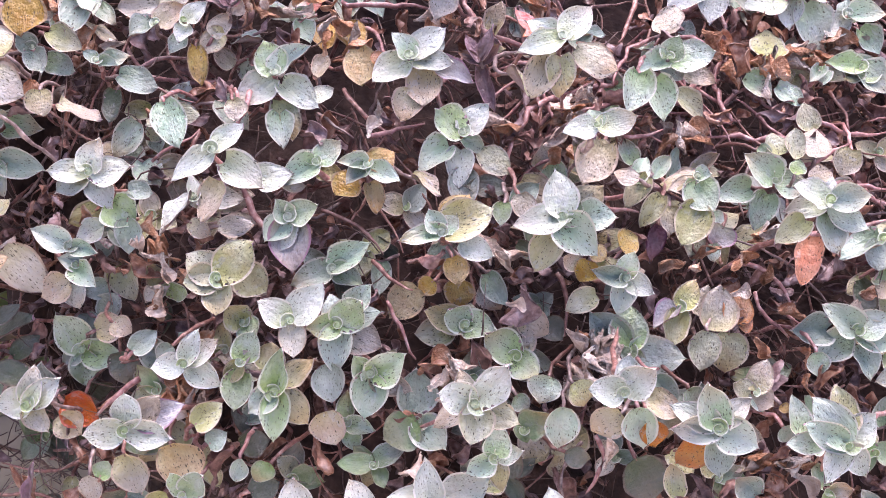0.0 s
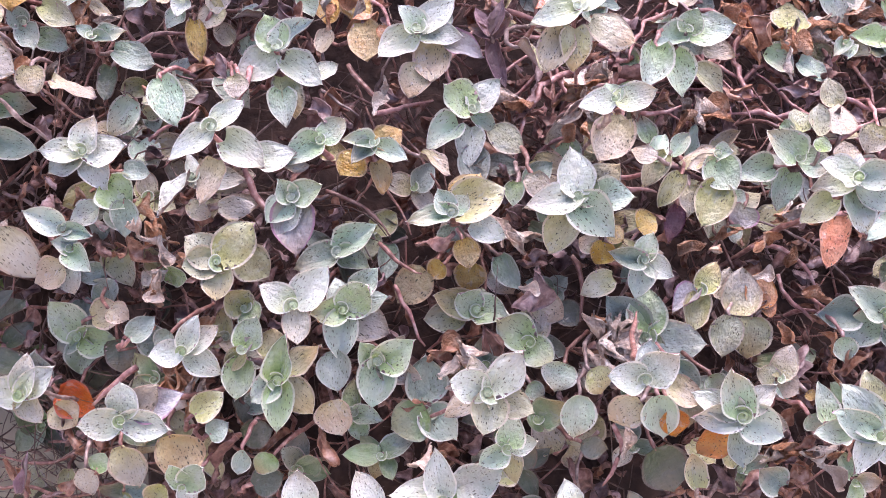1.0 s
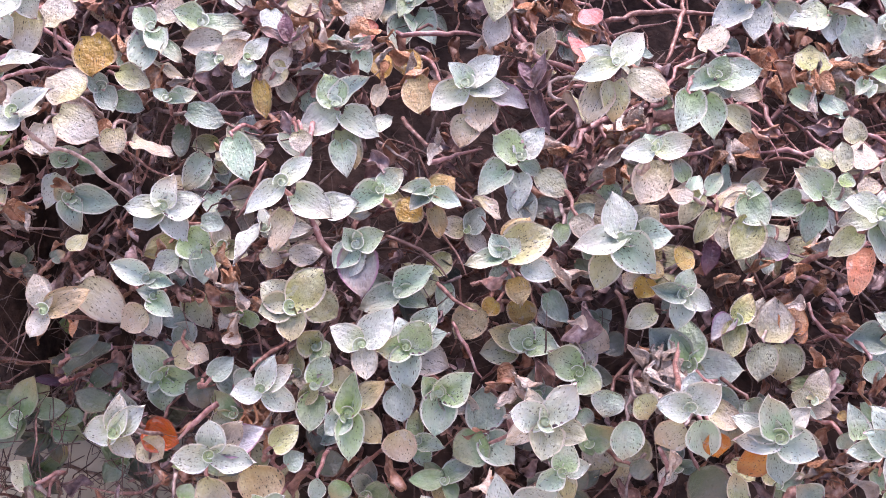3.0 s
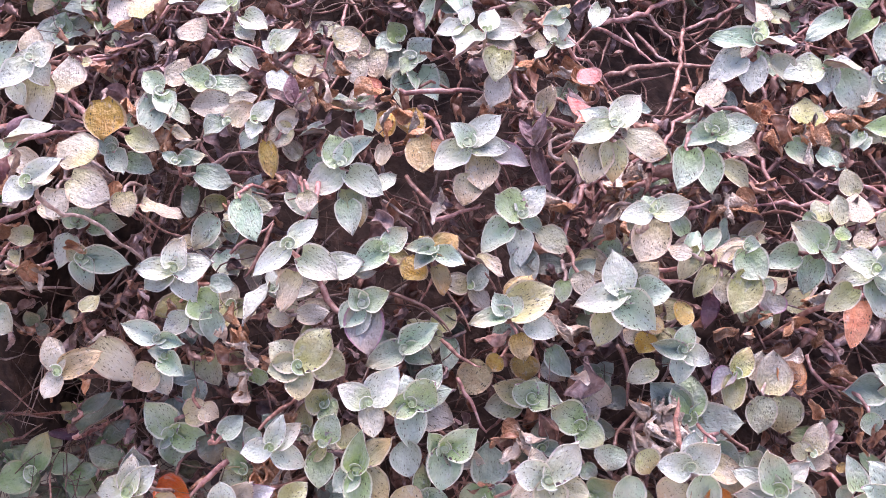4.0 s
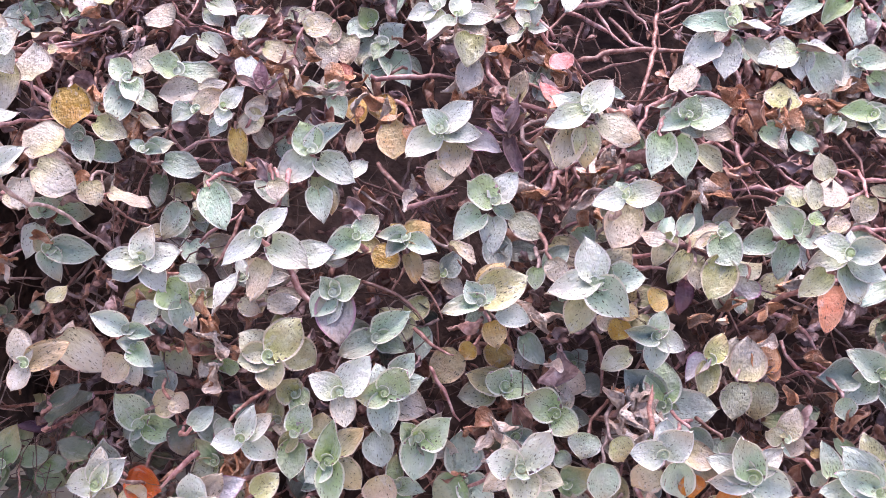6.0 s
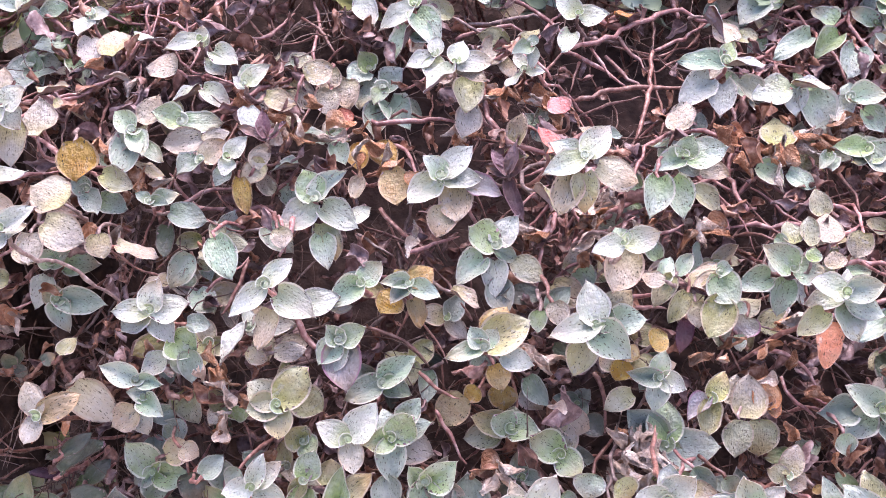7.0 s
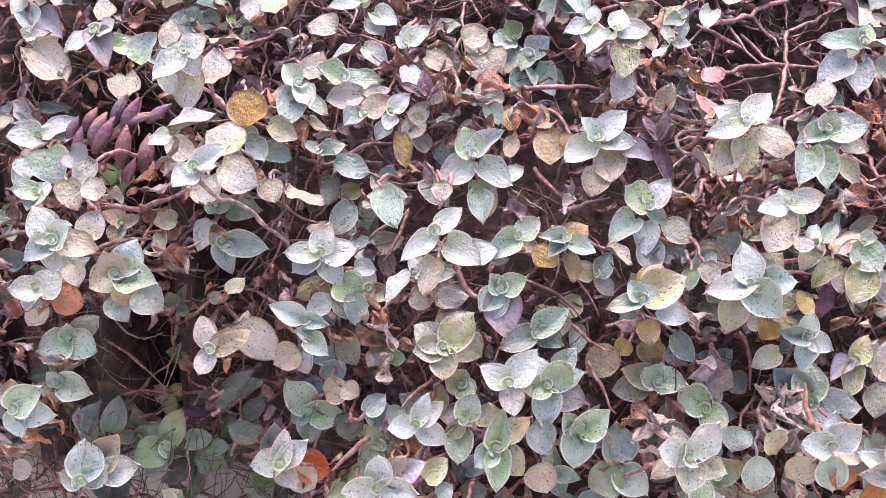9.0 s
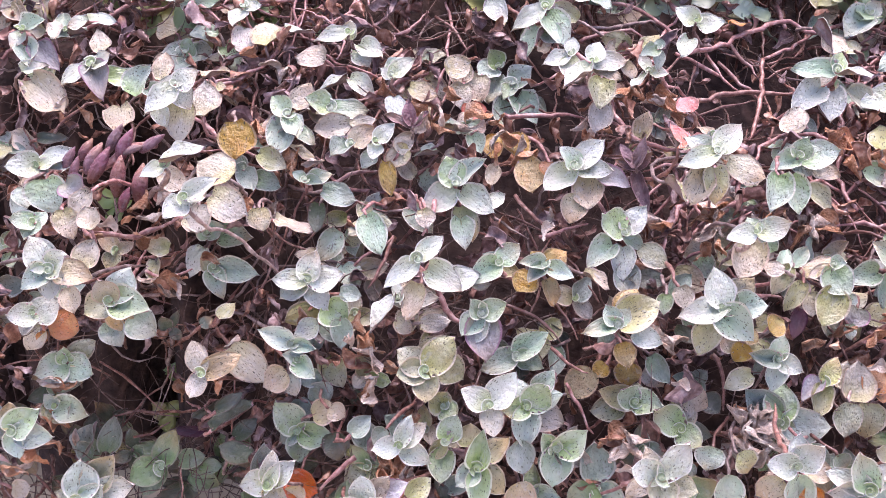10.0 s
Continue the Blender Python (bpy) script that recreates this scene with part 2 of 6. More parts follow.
STEM = [stem_material("stem_red_brown", (0.11, 0.045, 0.036), (0.26, 0.12, 0.095), (0.48, 0.30, 0.25)),
        stem_material("stem_mauve", (0.20, 0.08, 0.072), (0.42, 0.205, 0.185), (0.62, 0.43, 0.40)),
        stem_material("stem_grey_brown", (0.12, 0.075, 0.068), (0.28, 0.185, 0.165), (0.50, 0.39, 0.35))]
ROOT = stem_material("fine_root", (0.05, 0.028, 0.022), (0.11, 0.058, 0.045), (0.22, 0.14, 0.11))
DRY = [stem_material("dry_leaf_rust", (0.36, 0.135, 0.06), (0.57, 0.28, 0.155), (0.74, 0.53, 0.40)),
       stem_material("dry_leaf_brown", (0.18, 0.08, 0.055), (0.36, 0.19, 0.14), (0.56, 0.38, 0.32)),
       stem_material("dry_leaf_straw", (0.48, 0.31, 0.23), (0.68, 0.53, 0.44), (0.82, 0.74, 0.68)),
       stem_material("dry_leaf_mauve_grey", (0.14, 0.09, 0.09), (0.28, 0.20, 0.20), (0.44, 0.36, 0.36))]

LITTER = [stem_material("stem_litter_rust", (0.19, 0.07, 0.045), (0.42, 0.20, 0.13), (0.62, 0.40, 0.31)),
          stem_material("stem_litter_brown", (0.12, 0.054, 0.045), (0.29, 0.145, 0.12), (0.48, 0.30, 0.26)),
          stem_material("stem_litter_mauve", (0.15, 0.085, 0.085), (0.33, 0.205, 0.20), (0.50, 0.38, 0.37))]


def soil_material():
    m, n, l, p = material("dark_soil")
    tc = n.new("ShaderNodeTexCoord")
    no = n.new("ShaderNodeTexNoise")
    no.inputs["Scale"].default_value = 120
    no.inputs["Detail"].default_value = 8
    l.new(tc.outputs["Object"], no.inputs["Vector"])
    r = ramp(n, [(0.35, (0.035, 0.020, 0.017)), (0.55, (0.075, 0.043, 0.036)), (0.75, (0.15, 0.088, 0.072))])
    l.new(no.outputs["Fac"], r.inputs[0])
    l.new(r.outputs[0], p.inputs["Base Color"])
    p.inputs["Roughness"].default_value = 0.95
    b = n.new("ShaderNodeBump")
    b.inputs["Strength"].default_value = 1.0
    b.inputs["Distance"].default_value = 0.004
    l.new(no.outputs["Fac"], b.inputs["Height"])
    l.new(b.outputs[0], p.inputs["Normal"])
    return m


def ground_material():
    m, n, l, p = material("pale_stone")
    tc = n.new("ShaderNodeTexCoord")
    no = n.new("ShaderNodeTexNoise")
    no.inputs["Scale"].default_value = 14
    no.inputs["Detail"].default_value = 7
    l.new(tc.outputs["Object"], no.inputs["Vector"])
    r = ramp(n, [(0.3, (0.42, 0.35, 0.25)), (0.55, (0.50, 0.42, 0.31)), (0.75, (0.56, 0.48, 0.37))])
    l.new(no.outputs["Fac"], r.inputs[0])
    l.new(r.outputs[0], p.inputs["Base Color"])
    p.inputs["Roughness"].default_value = 0.8
    return m


SOIL, STONE = soil_material(), ground_material()


# ---- mesh builders ----
def mesh_of(name, verts, faces, mats, index=None, edge=None, smooth=True):
    me = bpy.data.meshes.new(name)
    me.from_pydata(verts, [], faces)
    for m in mats:
        me.materials.append(m)
    if index:
        me.polygons.foreach_set("material_index", index)
    if smooth:
        me.polygons.foreach_set("use_smooth", [True] * len(me.polygons))
    if edge:
        a = me.attributes.new("edge", "FLOAT", "POINT")
        a.data.foreach_set("value", edge)
    me.update()
    return me


def part(name, me, parent, m=None, label=""):
    ob = new(name, me)
    ob.parent = parent
    if m is not None:
        ob.matrix_basis = m
    return tagged(ob, label)


def thing(name, place, label, category, group=""):
    e = new(name)
    e.empty_display_size = 0.005
    e.location = place
    return tagged(e, label, category, group)


def leaf_mesh(name, mat, width, cup, bend, seed, tip=1.0, nu=6, nv=11):
    """An ovate leaf of length 1 along x, upper face to +z: two skins and a rim."""
    r = random.Random(seed)
    ph = [r.uniform(0, 6.3) for _ in range(4)]
    lean = r.uniform(-0.06, 0.06)
    top, edge = [], []
    for j in range(nv + 1):
        s = 1 - (1 - j / nv) ** 1.3
        if s < 0.42:
            w = width * max(0.46, math.sin(math.pi / 2 * s / 0.42) ** 0.34)
        else:
            t = (s - 0.42) / 0.58
            w = width * max(0.0, 1 - t ** (2.9 - 0.7 * tip)) ** 0.86
        for i in range(nu + 1):
            c = 2 * i / nu - 1
            wob = 0.075 * math.sin(6 * s + ph[0] + 2 * c) * abs(c) ** 1.5 + 0.03 * math.sin(13 * s + ph[3]) * abs(c) ** 3
            wob -= 0.035 * math.exp(-(c / 0.22) ** 2) * math.sin(math.pi * min(1, s * 1.1))
            y = w * c + lean * math.sin(math.pi * s)
            z = cup * (abs(c) ** 1.6) * w + bend * s * s + wob
            z += 0.30 * (1 - s) ** 3 * abs(c) * width
            x = s * (1 - 0.10 * abs(bend)) + 0.06 * tip * max(0, (s - 0.9) / 0.1) * (1 - abs(c)) - 0.05 * abs(c) * math.sin(math.pi * s) * 0.4
            top.append((x, y, z))
            edge.append(max(abs(c), 1 - 6 * (1 - s) if s > 0.85 else 0))
    k = len(top)
    thick = 0.035
    verts = top + [(x, y, z - thick * (0.35 + 0.65 * (1 - e ** 3))) for (x, y, z), e in zip(top, edge)]
    faces, index = [], []
    for j in range(nv):
        for i in range(nu):
            a = j * (nu + 1) + i
            q = (a, a + nu + 1, a + nu + 2, a + 1)
            faces.append(q[::-1])
            index.append(0)
            faces.append(tuple(v + k for v in q))
            index.append(1)
    ring = ([i for i in range(nu + 1)] + [j * (nu + 1) + nu for j in range(1, nv + 1)]
            + [nv * (nu + 1) + i for i in range(nu - 1, -1, -1)] + [j * (nu + 1) for j in range(nv - 1, 0, -1)])
    for a, b in zip(ring, ring[1:] + ring[:1]):
        faces.append((a, b, b + k, a + k))
        index.append(0)
    return mesh_of(name, verts, faces, [mat, UNDER], index, edge + edge)


def bud_mesh(name, seed):
    """The rolled youngest leaves at a shoot's tip: a spiral funnel."""
    r = random.Random(seed)
    verts, faces, edge = [], [], []
    n, rows = 30, 4
    turns = r.uniform(1.1, 1.6)
    for j in range(rows + 1):
        s = j / rows
        for i in range(n + 1):
            t = i / n
            a = 2 * math.pi * turns * t
            rad = (0.03 + 0.97 * t ** 1.1) * (0.34 + 0.30 * s) * (1 + 0.12 * math.sin(a * 0.5 + seed))
            up = 0.30 * s * (1 - 0.35 * t) * (1 + 0.25 * math.sin(a + seed))
            verts.append((rad * math.cos(a), rad * math.sin(a), up))
            edge.append(s)
    k = len(verts)
    verts += [(x * 0.93, y * 0.93, z - 0.01) for x, y, z in verts]
    for j in range(rows):
        for i in range(n):
            a = j * (n + 1) + i
            q = (a, a + 1, a + n + 2, a + n + 1)
            faces += [q, tuple(v + k for v in q[::-1])]
    for i in range(n):
        a = rows * (n + 1) + i
        faces.append((a, a + 1, a + 1 + k, a + k))
    b = len(verts)
    verts += [(0.24 * math.cos(i * 0.785), 0.24 * math.sin(i * 0.785), 0.10) for i in range(8)] + [(0.02, 0, 0.17)]
    edge = edge + edge + [0.3] * 9
    faces += [(b + i, b + (i + 1) % 8, b + 8) for i in range(8)]
    return mesh_of(name, verts, faces, [BUD], None, edge)


def tube_data(points, radius, sides=6, nodes=0.0, taper=0.75, seed=0):
    """Vertices and faces of a jointed round stem along a smooth line."""
    r = random.Random(seed)
    P = [Vector(p) for p in points]
    line = []
    for i in range(len(P) - 1):
        p0, p1, p2, p3 = P[max(i - 1, 0)], P[i], P[i + 1], P[min(i + 2, len(P) - 1)]
        steps = max(2, int((p2 - p1).length / 0.004))
        for k in range(steps):
            t = k / steps
            line.append(0.5 * ((2 * p1) + (p2 - p0) * t + (2 * p0 - 5 * p1 + 4 * p2 - p3) * t * t
                               + (3 * p1 - p0 - 3 * p2 + p3) * t ** 3))
    line.append(P[-1])
    for i in range(1, len(line) - 1):
        line[i] = line[i] + Vector((r.gauss(0, 1), r.gauss(0, 1), r.gauss(0, 1))) * min(0.00045, radius * 0.5)
    verts, faces, run = [], [], 0.0
    nrm = Vector((0.3, 0.5, 0.8))
    for i, p in enumerate(line):
        d = (line[min(i + 1, len(line) - 1)] - line[max(i - 1, 0)]).normalized()
        if i:
            run += (p - line[i - 1]).length
        side = d.cross(nrm).normalized()
        up = side.cross(d)
        rad = radius * (1 - (1 - taper) * i / len(line)) * r.uniform(0.84, 1.16)
        if nodes and (run % nodes) < 0.0042:
            rad *= 1.28
        rad *= min(1.0, 0.35 + 0.2 * (len(line) - 1 - i), 0.6 + 0.15 * i)
        for k in range(sides):
            a = 2 * math.pi * k / sides
            verts.append(p + (side * math.cos(a) + up * math.sin(a)) * rad)
        if i:
            b = (i - 1) * sides
            for k in range(sides):
                k2 = (k + 1) % sides
                faces.append((b + k, b + k2, b + sides + k2, b + sides + k))
    faces.append(tuple(range(sides))[::-1])
    faces.append(tuple(range(len(verts) - sides, len(verts))))
    return verts, faces


def tube(name, points, radius, mat, parent=None, **kw):
    verts, faces = tube_data(points, radius, **kw)
    base = Vector(points[0])
    me = mesh_of(name, [tuple(v - base) for v in verts], faces, [mat])
    ob = new(name, me)
    if parent is None:
        ob.location = base
    else:
        ob.parent = parent
        ob.location = base - parent.location
    return ob


# leaf shapes: three of every colour, shared by all leaves
SHAPES = {}
for n_col, (key, m_col) in enumerate(LEAF.items()):
    SHAPES[key] = []
    for k in range(8):
        if key in "oyckrza":
            spec = (rnd.uniform(0.42, 0.47), rnd.uniform(-0.25, 0.55), rnd.uniform(-0.36, 0.10), rnd.uniform(0.6, 1.0))
        elif key == "q":
            spec = (rnd.uniform(0.25, 0.28), 0.2, -0.05, 0.4)
        elif key in "ms":
            spec = (rnd.uniform(0.22, 0.27), 0.45, -0.1, 1.2)
        elif key == "v":
            spec = (rnd.uniform(0.38, 0.44), 0.2, rnd.uniform(-0.2, 0.0), 0.8)
        elif key in "d":
            spec = (rnd.uniform(0.30, 0.38), rnd.uniform(0.1, 0.3), rnd.uniform(-0.15, 0.05), 1.0)
        else:
            spec = (rnd.uniform(0.42, 0.48), rnd.choice((0.15, 0.35, 0.55, 0.75)), rnd.uniform(-0.38, 0.10), 1.15)
        SHAPES[key].append(leaf_mesh("leaf_shape", m_col, spec[0], spec[1], spec[2], n_col * 10 + k, tip=spec[3]))
BUDS = [bud_mesh("bud_shape", s) for s in range(4)]


def crumpled_mesh(name, mat, seed):
    """A dead leaf, rolled in from its sides, twisted and creased."""
    r = random.Random(seed)
    nu, nv = 8, 15
    roll, twist, curl = r.uniform(1.2, 4.0), r.uniform(-2.6, 2.6), r.uniform(-1.4, 1.8)
    wide = r.uniform(0.16, 0.32)
    ph = [r.uniform(0, 6.3) for _ in range(5)]
    pts = []
    for j in range(nv + 1):
        s = j / nv
        w = wide * (0.25 + math.sin(math.pi * min(1, s ** 0.8)) ** 0.8) * (1 + 0.25 * math.sin(9 * s + ph[0]))
        for i in range(nu + 1):
            c = 2 * i / nu - 1
            ang = roll * c * (0.6 + 0.4 * math.sin(4 * s + ph[1]))
            y, z = w * math.sin(ang) / max(0.8, roll * 0.6), w * (1 - math.cos(ang)) / max(0.8, roll * 0.6)
            z += 0.06 * math.sin(14 * s + 5 * c + ph[2]) * math.sin(9 * c + 6 * s + ph[0])
            y += 0.05 * math.sin(8 * s + ph[3])
            t = twist * s
            y, z = y * math.cos(t) - z * math.sin(t), y * math.sin(t) + z * math.cos(t)
            b = curl * s
            x = (math.sin(b) / curl if abs(curl) > 0.1 else s) + 0.03 * math.sin(5 * c + ph[4])
            pts.append((x, y, z + (1 - math.cos(b)) / (curl if abs(curl) > 0.1 else 1) * 0.8))
    k = len(pts)
    verts = pts + [(x, y, z - 0.025) for x, y, z in pts]
    faces = []
    for j in range(nv):
        for i in range(nu):
            a = j * (nu + 1) + i
            q = (a, a + nu + 1, a + nu + 2, a + 1)
            faces += [q[::-1], tuple(v + k for v in q)]
    ring = ([i for i in range(nu + 1)] + [j * (nu + 1) + nu for j in range(1, nv + 1)]
            + [nv * (nu + 1) + i for i in range(nu - 1, -1, -1)] + [j * (nu + 1) for j in range(nv - 1, 0, -1)])
    for a, b in zip(ring, ring[1:] + ring[:1]):
        faces.append((a, b, b + k, a + k))
    return mesh_of(name, verts, faces, [mat], smooth=seed % 2 == 0)


CRUMPLED = [crumpled_mesh("crumpled_leaf", DRY[(0, 1, 1, 0, 2, 3)[k % 6]], 300 + k) for k in range(24)]
STRAW_DRY = [me for k, me in enumerate(CRUMPLED) if k % 6 == 4]
FRESH_DRY = [me for k, me in enumerate(CRUMPLED) if k % 6 in (0, 3, 4)]

WORDS = {"w": "whitish green", "p": "pale speckled green", "g": "soft green", "o": "olive speckled", "c": "cream",
         "y": "amber speckled", "k": "pinkish beige speckled", "r": "coral red", "b": "blue-grey green",
         "v": "fresh matte green", "d": "dark green shade-tinted", "u": "mauve", "m": "magenta purple",
         "s": "purple-brown", "q": "coral pink", "a": "orange speckled", "z": "coral pink"}


def leaf_matrix(axis, azimuth, lift, roll, length):
    """Pose of a leaf that springs from a shoot with that axis; azimuth from the right, turning to up the slope."""
    a = Vector(axis).normalized()
    e = U * math.cos(radians(azimuth)) + V * math.sin(radians(azimuth))
    e = (e - a * e.dot(a)).normalized()
    x = e * math.cos(radians(lift)) + a * math.sin(radians(lift))
    z = a * math.cos(radians(lift)) - e * math.sin(radians(lift))
    z = Matrix.Rotation(radians(roll), 3, x) @ z
    y = z.cross(x)
    m = Matrix((x, y, z)).transposed().to_4x4()
    return m @ Matrix.Diagonal((length, length, length, 1)), e, a


def parse(leaves):
    """Leaves as colour key, azimuth / length in mm / breadth / lift / roll in degrees / shift of the foot in mm; all from breadth on may be left out."""
    for tok in leaves.split():
        f = [float(x) for x in tok[1:].split("/")]
        yield (tok[0], f[0], f[1] * 0.001, *(f[2:] + [None] * 3)[:3], f[5] * 0.001 if len(f) > 5 else 0.0)


def add_leaf(parent, key, axis, azimuth, lift, roll, length, offset, breadth=1.0, shift=0.0):
    m, e, a = leaf_matrix(axis, azimuth, lift, roll, length)
    m = m @ Matrix.Diagonal((1, breadth, 1, 1))
    m.translation = offset + e * 0.0006 + m.to_3x3().col[0].normalized() * shift
    return part("leaf", rnd.choice(SHAPES[key]), parent, m)


def to_light(axis, azimuth, roll):
    """The sign of a roll that turns the leaf's face towards the sky."""
    if not roll:
        return rnd.gauss(0, 6)
    m1, m2 = (leaf_matrix(axis, azimuth, 0, r, 1)[0] for r in (roll, -roll))
    return roll if m1[2][2] > m2[2][2] else -roll


def shoot(u, v, h, leaves, wild=10):
    """A shoot of the creeper: a rolled bud, leaves round it and the stem that carries it."""
    place = mat_point(u, v, h)
    toks = list(parse(leaves))
    first = toks[0][0]
    others = [t[0] for t in toks if WORDS[t[0]] != WORDS[first]]
    label = "creeper shoot with %s leaves" % WORDS[first]
    if others:
        label += ", some %s" % WORDS[max(sorted(set(others)), key=others.count)]
    top = thing("creeper_shoot", place, label, "plant", "creeper shoots of the mat")
    placed = toks[0][3] is not None
    if placed:
        axis = (N + V * lean(v)).normalized()
        SPOTS.append((u, v, h, 7))
        for _, az, size, _, _, _, shift in toks:
            for t in (0.5, 0.95):
                SPOTS.append((u + 1000 * (size * t + shift) * math.cos(radians(az)), v + 1000 * (size * t + shift) * math.sin(radians(az)), h, 6))
    else:
        SPOTS.append((u, v, h, 13))
        axis = (N + V * rnd.gauss(lean(v), 0.01 * wild) + U * rnd.gauss(0, 0.01 * wild)).normalized()
    mean = sum(t[2] for t in toks) / len(toks)
    if first not in "sd":
        m, _, _ = leaf_matrix((axis + V * rnd.gauss(0, 0.12) + U * rnd.gauss(0, 0.12)).normalized(), rnd.uniform(0, 360), 0, 0,
                              min(0.0080, mean * 0.5) * rnd.uniform(0.74, 1.0))
        m.translation = axis * 0.0014
        part("bud", rnd.choice(BUDS), top, m, "rolled young leaves")
    for i, (key, az, size, breadth, lift, roll, shift) in enumerate(toks):
        if breadth is None:
            breadth, lift, roll = rnd.uniform(0.78, 1.0), 26 - 30 * i / max(3, len(toks) - 1) + rnd.gauss(0, 10), rnd.gauss(0, 15)
        else:
            roll = to_light(axis, az, roll)
        add_leaf(top, key, axis, az, lift, roll, size, -axis * (0.0008 * i + (0.003 if shift > 0 else 0)), breadth, shift)
    # the stem runs back into the mat
    side = U * rnd.uniform(-1, 1) + V * rnd.uniform(-0.9, 0.5)
    pts = [place - axis * 0.0005, place - axis * 0.007, place - axis * 0.016 + side * 0.006,
           place - N * rnd.uniform(0.026, 0.034) + side * rnd.uniform(0.012, 0.024),
           place - N * rnd.uniform(0.045, 0.055) + side * rnd.uniform(0.026, 0.05)]
    tube("stem", pts, rnd.uniform(0.0007, 0.0011), rnd.choice(STEM), top, nodes=0.011, seed=rnd.randrange(9999))
    return top


def loose_leaf(u, v, h, leaf, filler=False):
    """One leaf on a short stalk, its middle at (u, v, h)."""
    if filler and not is_clear(u, v, h):
        return None
    if not filler:
        SPOTS.append((u, v, h, 8))
    key, az, size, breadth, lift, roll, _ = next(parse(leaf))
    mid = mat_point(u, v, h)
    if breadth is None:
        axis = (N + V * rnd.gauss(lean(v), 0.2) + U * rnd.gauss(0, 0.2)).normalized()
        breadth, lift, roll = rnd.uniform(0.72, 0.98), rnd.gauss(-6, 16), rnd.gauss(0, 24)
    else:
        axis = (N + V * lean(v)).normalized()
        roll = to_light(axis, az, roll)
    m, e, a = leaf_matrix(axis, az, lift, roll, size)
    m = m @ Matrix.Diagonal((1, breadth, 1, 1))
    place = mid - m.to_3x3() @ Vector((0.5, 0, 0))
    top = thing("leafy_sprig", place, "single %s leaf on a thin stalk of the creeper" % WORDS[key], "plant",
                "single leaves of the creeper")
    m.translation = (0, 0, 0)
    part("leaf", rnd.choice(SHAPES[key]), top, m)
    side = U * rnd.uniform(-1, 1) + V * rnd.uniform(-0.6, 0.6)
    pts = [place + e * 0.001 - axis * 0.0004, place - e * 0.004 - axis * 0.004,
           place - e * 0.008 - N * 0.018 + side * 0.008, place - N * 0.042 + side * 0.024]
    tube("stem", pts, 0.0008, rnd.choice(STEM), top, nodes=0.012, seed=rnd.randrange(9999))
    return top


def runner(radius, *points, placed=True):
    """A bare trailing stem through the mat."""
    if placed:
        for p, q in zip(points, points[1:]):
            for t in (0.0, 0.25, 0.5, 0.75):
                SPOTS.append((*[a + (b - a) * t for a, b in zip(p, q)], 5))
    if placed and (in_hollow(*points[0][:2]) or in_hollow(*points[-1][:2]) or open_corner(*points[0][:2])):
        radius *= 0.62
    k = rnd.choice((0, 0, 2)) if not placed or radius < 0.7 else rnd.choice((0, 1, 1)) if radius > 1.15 else rnd.choice((0, 0, 0, 1, 2))
    ob = tube("trailing_stem", [mat_point(*p) for p in points], radius * 0.00086, STEM[k], nodes=0.017,
              taper=0.8, seed=rnd.randrange(9999), sides=7)
    return tagged(ob, "bare reddish-brown jointed creeper stem in the mat", "stem", "bare stems of the creeper")


def dry_leaf(u, v, h, size, az, straw=False):
    axis = (N + V * rnd.gauss(0.0, 0.4) + U * rnd.gauss(0, 0.4)).normalized()
    m, e, a = leaf_matrix(axis, az, rnd.gauss(0, 25), rnd.gauss(0, 40), size * 0.001)
    ob = new("dry_leaf", rnd.choice(STRAW_DRY if straw else FRESH_DRY))
    m.translation = mat_point(u, v, h) - m.to_3x3() @ Vector((0.5, 0, 0))
    ob.matrix_basis = m
    return tagged(ob, "shrivelled straw-pink dead leaf caught among shoots" if straw else "shrivelled rust-brown dead leaf caught among bare stems", "dead leaf", "dead leaves in the mat")


FLESH = leaf_material("leaf_plump_purple", (0.25, 0.105, 0.125), (0.36, 0.19, 0.215), (0.40, 0.24, 0.26), 0.0, rough=0.4)
FLESHY = []
for k in range(3):
    me = bpy.data.meshes.new("fleshy_leaf_shape")
    bm = bmesh.new()
    bmesh.ops.create_uvsphere(bm, u_segments=12, v_segments=9, radius=1.0)
    for q in bm.verts:
        x, y, z = q.co
        s = (z + 1) / 2
        fat = 0.155 + 0.02 * k
        wide = fat * (1.15 - 0.25 * s) * (1 - 0.45 * max(0, s - 0.7) / 0.3)
        q.co = (s * (1 + 0.06 * max(0, s - 0.85)), x * wide, y * wide * (0.62 if y > 0 else 0.95) + 0.12 * math.sin(math.pi * s) - 0.05 * abs(x)
                + 0.02 * math.sin(9 * s + 4 * x + k))
    bmesh.ops.recalc_face_normals(bm, faces=bm.faces)
    bm.to_mesh(me)
    bm.free()
    me.materials.append(FLESH)
    me.polygons.foreach_set("use_smooth", [True] * len(me.polygons))
    FLESHY.append(me)


